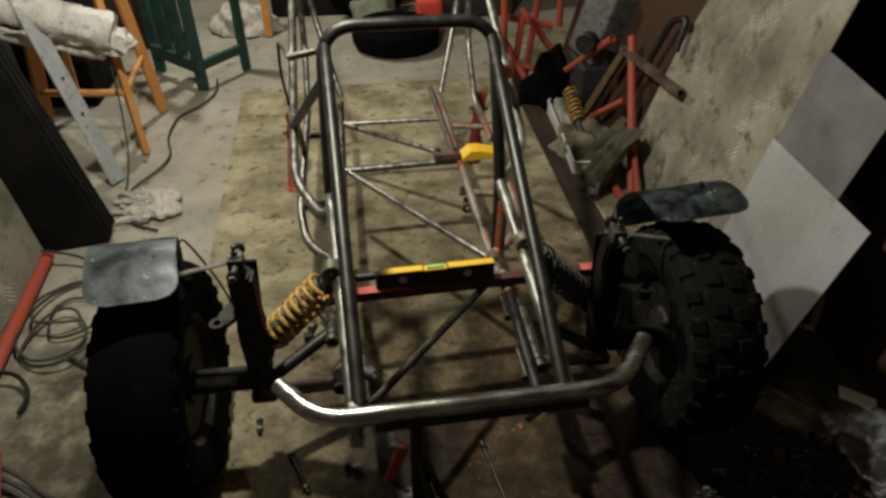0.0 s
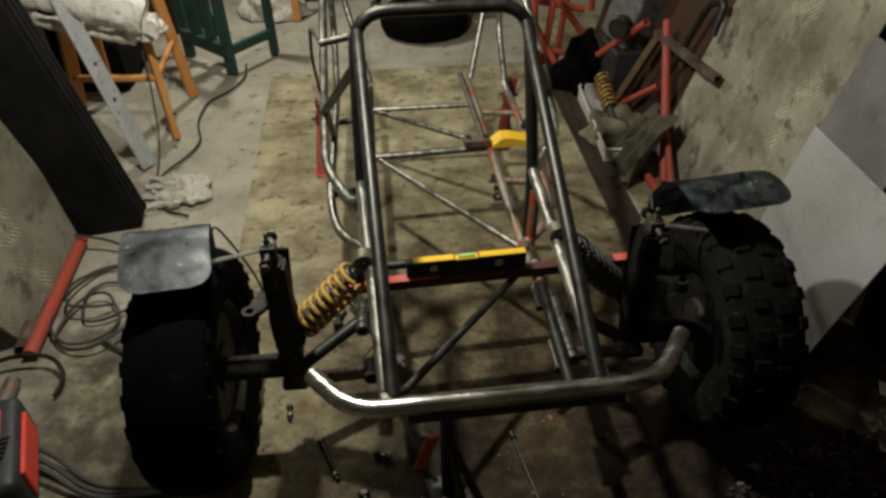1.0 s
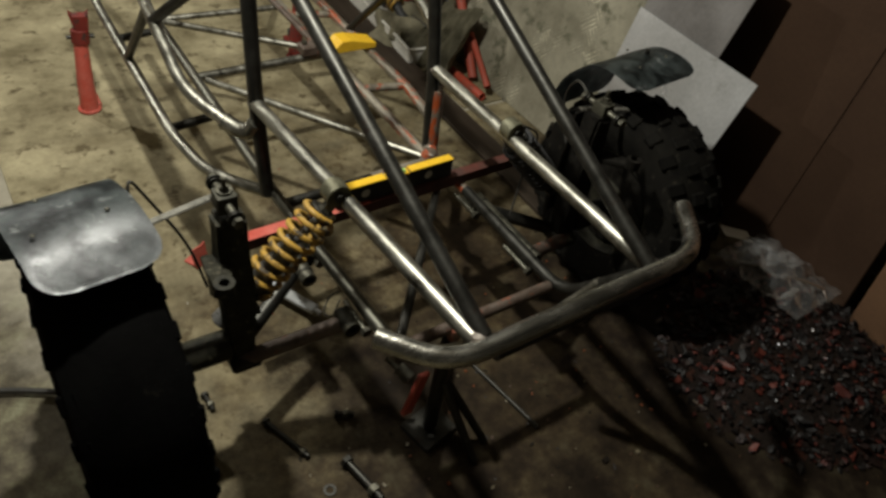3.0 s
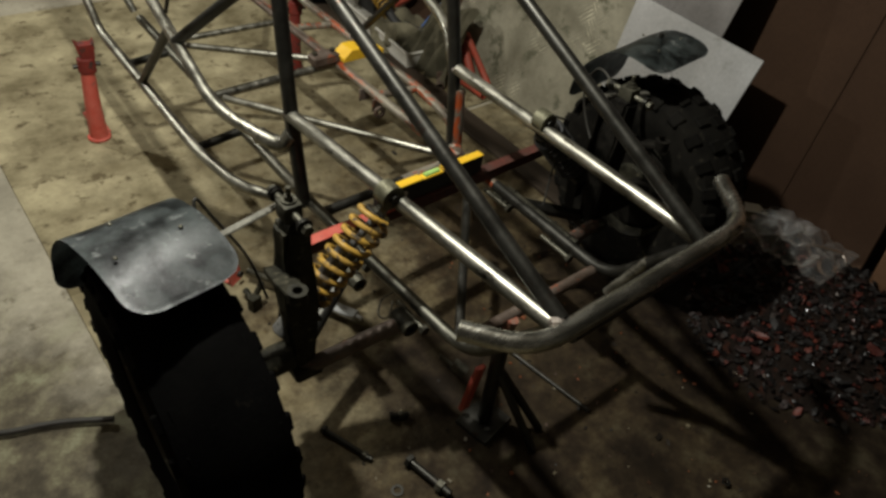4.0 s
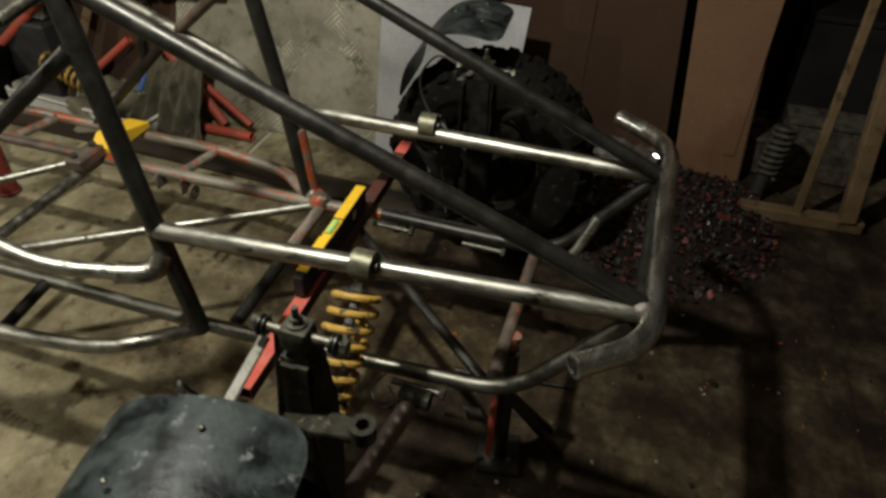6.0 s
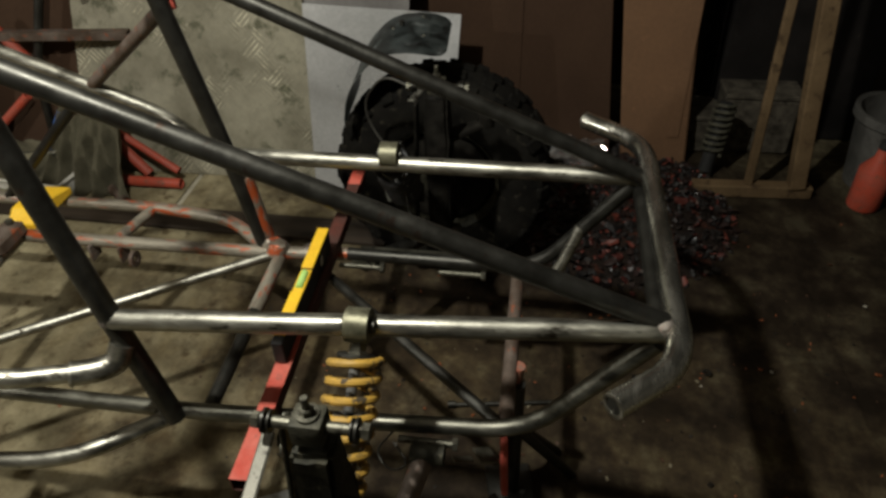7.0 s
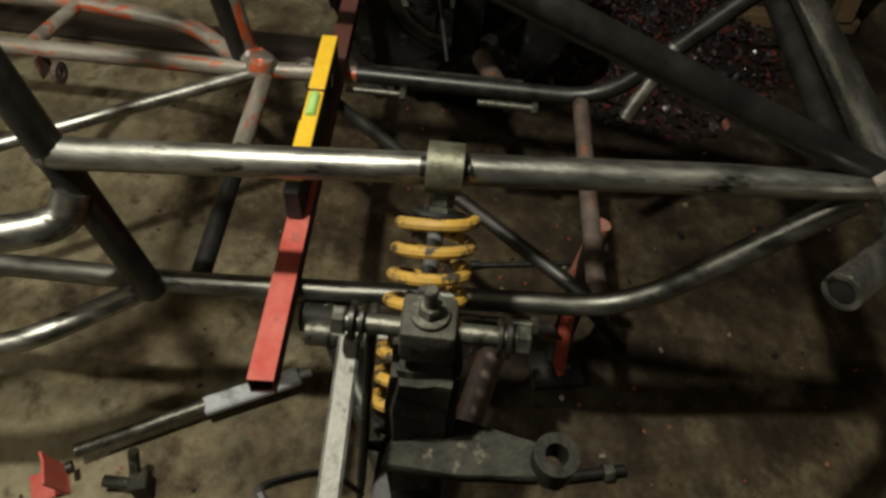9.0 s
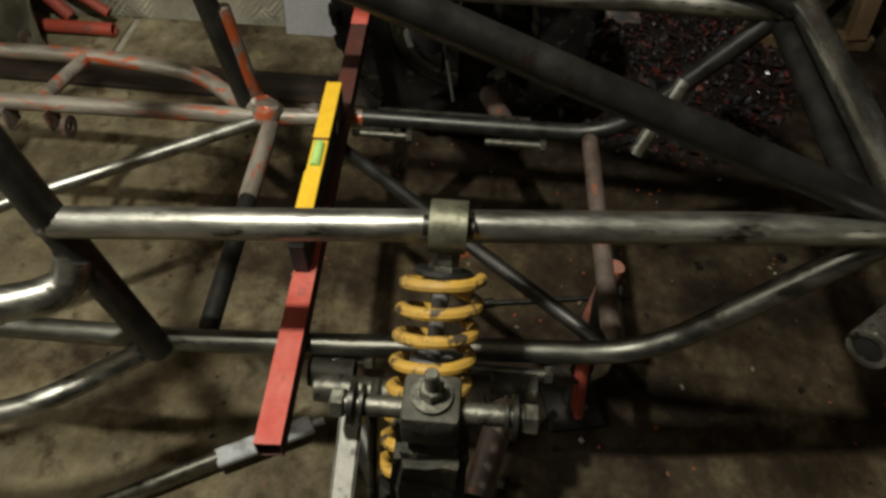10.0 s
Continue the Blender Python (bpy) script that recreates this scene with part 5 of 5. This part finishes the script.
scrap("orange_scrap_rack", "tangled orange painted tube frame", [
    [(0.66, 3.62, 0.02), (0.64, 3.66, 0.62)], [(0.90, 3.60, 0.36), (0.66, 3.64, 0.40)], [(0.92, 3.60, 0.80), (0.93, 3.59, 0.36)],
    [(0.72, 3.58, 0.46), (0.93, 3.48, 0.20)], [(0.74, 3.62, 0.44), (0.70, 3.60, 0.02)], [(0.93, 3.50, 0.22), (0.86, 3.56, 0.02)],
    [(0.64, 3.66, 0.30), (0.76, 3.56, 0.10)], [(0.80, 3.72, 0.02), (0.84, 3.70, 0.52)], [(0.66, 3.64, 0.16), (0.90, 3.58, 0.12)], [(0.98, 3.62, 0.70), (0.90, 3.66, 0.50)]], 0.018, ORANGE, "tube frame")
scrap("orange_tube", "dull orange tube leaning against the tread plate", [[(0.862, 3.58, 0.03), (1.02, 3.06, 0.47)]], 0.017, ORANGE)
scrap("orange_tube", "long dull red tube standing against the tread plate", [[(0.965, 2.46, 0.02), (1.055, 2.93, 0.52)]], 0.018, ORANGE)
scrap("orange_tube", "short red tube lying across the scrap", [[(0.97, 3.12, 0.05), (1.05, 2.88, 0.25)]], 0.015, ORANGE)
wood = thing("timber_offcut", "dirty yellow timber offcut among the scrap", "timber")
plank((0.945, 3.13, 0.03), (1.06, 2.98, 0.45), 0.045, 0.03, PINE, wood, "offcut_body")
sq = thing("square_pipe", "brown rusty square pipe across the scrap heap", "steel pipe")
bm = bmesh.new()
for dy, dz, w, h in ((0, 0.0125, 0.028, 0.003), (0, -0.0125, 0.028, 0.003), (0.0125, 0, 0.003, 0.022), (-0.0125, 0, 0.003, 0.022)):
    box(bm, (0.50, w, h), pose(1.055, 2.70, 0.463, 0, 0, 96) @ pose(0, dy, dz))
part("pipe_body", bm, RUSTY, sq, "", False)
scrap("bent_pipe", "dark bent pipe frame leaning on the tread plate", [[(1.02, 2.82, 0.10), (1.04, 2.80, 0.33), (1.11, 2.70, 0.66), (1.12, 2.60, 0.70), (1.09, 2.58, 0.58)], [(1.03, 2.80, 0.15), (1.05, 2.66, 0.15)]], 0.014, STEEL_DARK, "pipe")
mot = thing("scrap_motor", "grey boxy motor housing on the scrap heap", "motor")
part("housing", block((0.20, 0.20, 0.34), pose(1.07, 3.28, 0.47, 12, 8, 20), 0.015, 2), CAST, mot, "", False)
part("flange", rod(bmesh.new(), (0.96, 3.18, 0.42), (0.92, 3.14, 0.42), 0.05, 18, 0.004), STEEL_DARK, mot)
part("stand", block((0.24, 0.24, 0.29), pose(1.06, 3.29, 0.147), 0.01), BLACK, mot, "", False)
rumpled("black_sack", "black plastic sack among the scrap", "sack", pose(0.86, 3.46, 0), (0.12, 0.12, 0.26), RUBBER, 11.0, 0.04, 12)


def draped():
    """A cloth hung over the scrap in deep upright folds."""
    bm = bmesh.new()
    nu, nv = 90, 40
    rows = []
    for j in range(nv + 1):
        v = j / nv
        row = []
        for i in range(nu + 1):
            u = i / nu
            y = 2.47 + 0.27 * u + 0.03 * (v - 0.5) * (2 * u - 1)
            z = 0.008 + (0.25 + 0.03 * math.sin(5 * u + 1)) * (1 - v) ** 0.8
            fold = 0.030 * math.sin(26 * u + 2.2 * math.sin(3 * v + 4 * u)) + 0.012 * math.sin(61 * u + 3 * v)
            x = 0.985 - 0.15 * v ** 0.7 - fold * (0.25 + 0.75 * v) + 0.015 * noise.noise(Vector((u * 6, v * 5, 3)))
            row.append(bm.verts.new((x, y, max(z, 0.006))))
        rows.append(row)
    for a, b in zip(rows, rows[1:]):
        for i in range(nu):
            bm.faces.new((a[i], a[i + 1], b[i + 1], b[i]))
    bmesh.ops.solidify(bm, geom=bm.faces[:], thickness=0.004)
    tagged(part("draped_cloth", bm, CLOTH_DARK), "dark olive cloth draped over the scrap in folds", "cloth")


draped()
rumpled("rag", "dark grey rag on the floor board", "cloth", pose(0.90, 2.88, 0), (0.14, 0.16, 0.12), CLOTH_DARK, 15.0, 0.05, 12)
tray = thing("plastic_tray", "long pale plastic tray on the floor", "tray")
TM = pose(0.890, 2.985, 0, 0, 0, -5)
part("base", block((0.17, 0.66, 0.006), TM @ pose(0, 0, 0.004), 0.001), PALE_PLASTIC, tray, "", False)
for x, y, sx, sy in ((-0.085, 0, 0.006, 0.66), (0.085, 0, 0.006, 0.66), (0, 0.33, 0.17, 0.006), (0, -0.33, 0.17, 0.006)):
    part("side", block((sx, sy, 0.07), TM @ pose(x, y, 0.037), 0.002), PALE_PLASTIC, tray, "", False)
part("rim", tube([TM @ Vector(p) for p in ((-0.09, -0.335, 0.073), (0.09, -0.335, 0.073), (0.09, 0.335, 0.073), (-0.09, 0.335, 0.073), (-0.09, -0.33, 0.073))], 0.006, 0.03, 8), PALE_PLASTIC, tray)


def spare_shock(top, bot, label, group="spare shocks", material=SPRING):
    t = thing("spare_shock", label, "shock absorber", group)
    top, bot = Vector(top), Vector(bot)
    d, L = (bot - top).normalized(), (bot - top).length
    a = axis(top, bot)
    pts = [a @ Vector((0.031 * math.cos(2 * math.pi * 8 * i / 150), 0.031 * math.sin(2 * math.pi * 8 * i / 150), L * 0.72 * i / 150)) for i in range(151)]
    part("spring", sweep(bmesh.new(), pts, 0.0058, 8), material, t)
    part("damper_body", rod(bmesh.new(), top, bot, 0.022, 16, 0.003), BLACK, t)
    part("end_eye", ring(bmesh.new(), bot + Vector((-0.015, 0, 0)), bot + Vector((0.015, 0, 0)), 0.018, 0.009), ZINC, t)
    return t


spare_shock((0.872, 3.125, 0.200), (0.872, 2.86, 0.090), "spare shock with a black and yellow spring in the tray")
scrap("white_bent_tube", "pale bent tube lying in the scrap", [[(0.90, 2.92, 0.10), (0.90, 2.72, 0.12), (0.95, 2.66, 0.16), (1.03, 2.68, 0.20)]], 0.012, ZINC, "tube", "", 0.02, 0.06)
scrap("blue_tube", "short blue plastic tube in the scrap", [[(0.955, 2.80, 0.10), (0.985, 2.72, 0.23)]], 0.014, BLUE, "tube", "")
scrap("orange_tube", "short orange tube lying at the foot of the tread plate", [[(0.915, 2.55, 0.02), (0.915, 2.32, 0.02)]], 0.0175, ORANGE)
scrap("orange_tube", "orange flat tube leaning over a shorter one", [[(0.985, 2.55, 0.17), (0.945, 2.335, 0.05)]], 0.013, ORANGE)
scrap("rusty_tube", "rusty tube end sticking out of the scrap", [[(0.80, 2.46, 0.016), (0.90, 2.60, 0.03)]], 0.015, RUSTY)

# ---- the dark corner at the front right ----
woodframe = thing("pine_stand", "raw pine timber frame standing upright", "timber frame")
part("bottom_rail", block((0.045, 0.36, 0.04), pose(1.085, 0.475, 0.021, 0, 0, 3), 0.003), PINE, woodframe, "", False)
plank((1.085, 0.488, 0.04), (1.085, 0.538, 1.30), 0.02, 0.025, PINE, woodframe, "thin_post")
plank((1.085, 0.345, 0.04), (1.085, 0.508, 1.30), 0.05, 0.045, PINE, woodframe, "thick_post")
spare_shock((1.215, 0.575, 0.25), (1.185, 0.60, 0.02), "spare greasy shock leaning in the dark corner", "spare shocks", OLIVE)
for x, y, sx, sy, sz, lab in ((1.45, 0.42, 0.20, 0.24, 0.20, "dusty grey toolbox in the dark corner"), (1.42, 0.60, 0.16, 0.14, 0.12, "small dusty box in the dark corner"), (1.62, 0.30, 0.3, 0.5, 0.5, "dark storage box deep in the corner")):
    b = thing("toolbox", lab, "toolbox", "dusty boxes")
    part("box_body", block((sx, sy, sz), pose(x, y, sz / 2 + 0.001), 0.008), DUSTY if sz < 0.3 else BLACK_WOOD, b, "", False)
    part("box_lid", block((sx + 0.012, sy + 0.012, 0.018), pose(x, y, sz + 0.0102), 0.004), DUSTY if sz < 0.3 else BLACK_WOOD, b, "", False)
bk = thing("bucket", "grey plastic bucket holding a red bottle", "bucket")
m = pose(1.20, 0.06, 0)
part("bucket_wall", lathe(bmesh.new(), [(0, 0.001), (0.10, 0.001), (0.128, 0.24), (0.133, 0.245), (0.133, 0.252), (0.124, 0.252), (0.097, 0.008), (0, 0.008)], m, 32), DUST_GREY, bk)
part("rim", lathe(bmesh.new(), [(0.1335, 0.225), (0.139, 0.228), (0.139, 0.255), (0.1335, 0.255), (0.1335, 0.225)], m, 32), DUST_GREY, bk)
red = thing("red_bottle", "red plastic bottle standing in front of the bucket", "bottle")
part("bottle_body", lathe(bmesh.new(), [(0, 0.001), (0.042, 0.001), (0.046, 0.008), (0.046, 0.13), (0.02, 0.17), (0.016, 0.20), (0, 0.20)], pose(1.055, 0.150, 0), 24), ORANGE, red)
part("bottle_cap", rod(bmesh.new(), (1.055, 0.150, 0.20), (1.055, 0.150, 0.225), 0.018, 14), BLACK, red)


def heap():
    """A low mound of oily dirt and a litter of red and dark chips on it."""
    rng = random.Random(11)

    def height(x, y):
        u, v = (x - 0.97) / 0.40, (y - 0.88) / 0.34
        h = max(0.0, 1 - u * u - v * v)
        return 0.07 * h * (0.8 + 0.5 * noise.noise(Vector((x * 6, y * 6, 0))))

    bm = bmesh.new()
    n = 44
    grid = [[bm.verts.new((0.55 + 0.80 * i / n, 0.48 + 0.80 * j / n, 0)) for j in range(n + 1)] for i in range(n + 1)]
    for row in grid:
        for v in row:
            v.co.z = height(v.co.x, v.co.y) - 0.004 + 0.006 * noise.noise(v.co * 30)
    for i in range(n):
        for j in range(n):
            bm.faces.new((grid[i][j], grid[i + 1][j], grid[i + 1][j + 1], grid[i][j + 1]))
    tagged(part("dirt_mound", bm, DIRT), "low mound of black oily dirt on the floor", "dirt", "", "stuff")
    bm = bmesh.new()
    for _ in range(2100):
        a, r = rng.uniform(0, 6.283), rng.random() ** 0.55
        x, y = 0.97 + 0.42 * r * math.cos(a), 0.88 + 0.34 * r * math.sin(a)
        s = rng.uniform(0.004, 0.011) * (1.9 if rng.random() < 0.10 else 1)
        m = pose(x, y, height(x, y) + s * 0.45, rng.uniform(-40, 40), rng.uniform(-40, 40), rng.uniform(0, 360)) @ Matrix.Diagonal((s * rng.uniform(0.6, 1.8), s * rng.uniform(0.4, 1.0), s * rng.uniform(0.10, 0.32), 1))
        made = bmesh.ops.create_icosphere(bm, subdivisions=1, radius=1.0, matrix=m)
        for v in made["verts"]:
            v.co += Vector((rng.uniform(-1, 1), rng.uniform(-1, 1), rng.uniform(-1, 1))) * s * 0.3
    tagged(part("chip_litter", bm, CHIPS, None, "", False), "litter of red and dark chips on oily dirt", "litter", "", "stuff")


heap()


def grit():
    """Rust flakes, pale crumbs and filings scattered over the floor boards."""
    rng = random.Random(5)
    bm = bmesh.new()
    for _ in range(520):
        x, y = rng.gauss(0.30, 0.42), rng.gauss(1.05, 0.5)
        if not (-0.65 < x < 1.0 and 0.2 < y < 2.3):
            continue
        s = rng.uniform(0.0012, 0.0034) * (2.0 if rng.random() < 0.06 else 1)
        m = pose(x, y, s * 0.35, rng.uniform(-20, 20), rng.uniform(-20, 20), rng.uniform(0, 360)) @ Matrix.Diagonal((s * rng.uniform(0.7, 2.2), s, s * 0.5, 1))
        bmesh.ops.create_cube(bm, size=1.6, matrix=m)
    tagged(part("floor_grit", bm, GRIT, None, "", False), "rust flakes and pale crumbs on the floor boards", "grit", "", "stuff")


grit()

film = thing("plastic_bag", "clear crumpled plastic bag with small hardware on the dirt", "plastic bag")
bm = bmesh.new()
n = 26
g = [[bm.verts.new((1.02 + 0.24 * i / n, 0.93 + 0.30 * j / n, 0.075 + 0.05 * math.sin(math.pi * i / n) * math.sin(math.pi * j / n) + 0.03 * noise.noise(Vector((i * 0.35, j * 0.35, 1))))) for j in range(n + 1)] for i in range(n + 1)]
for i in range(n):
    for j in range(n):
        bm.faces.new((g[i][j], g[i + 1][j], g[i + 1][j + 1], g[i][j + 1]))
part("bag_film", bm, CLEAR, film)
part("bag_label", block((0.05, 0.10, 0.002), pose(1.16, 1.26, 0.08, 10, 0, 60), 0.0005), PALE_PLASTIC, film, "white paper label", False)
part("bright_hook", tube([(1.10, 1.05, 0.11), (1.14, 0.99, 0.115), (1.165, 0.955, 0.11), (1.15, 0.93, 0.10)], 0.004, 0.02, 8), CHROME, film)
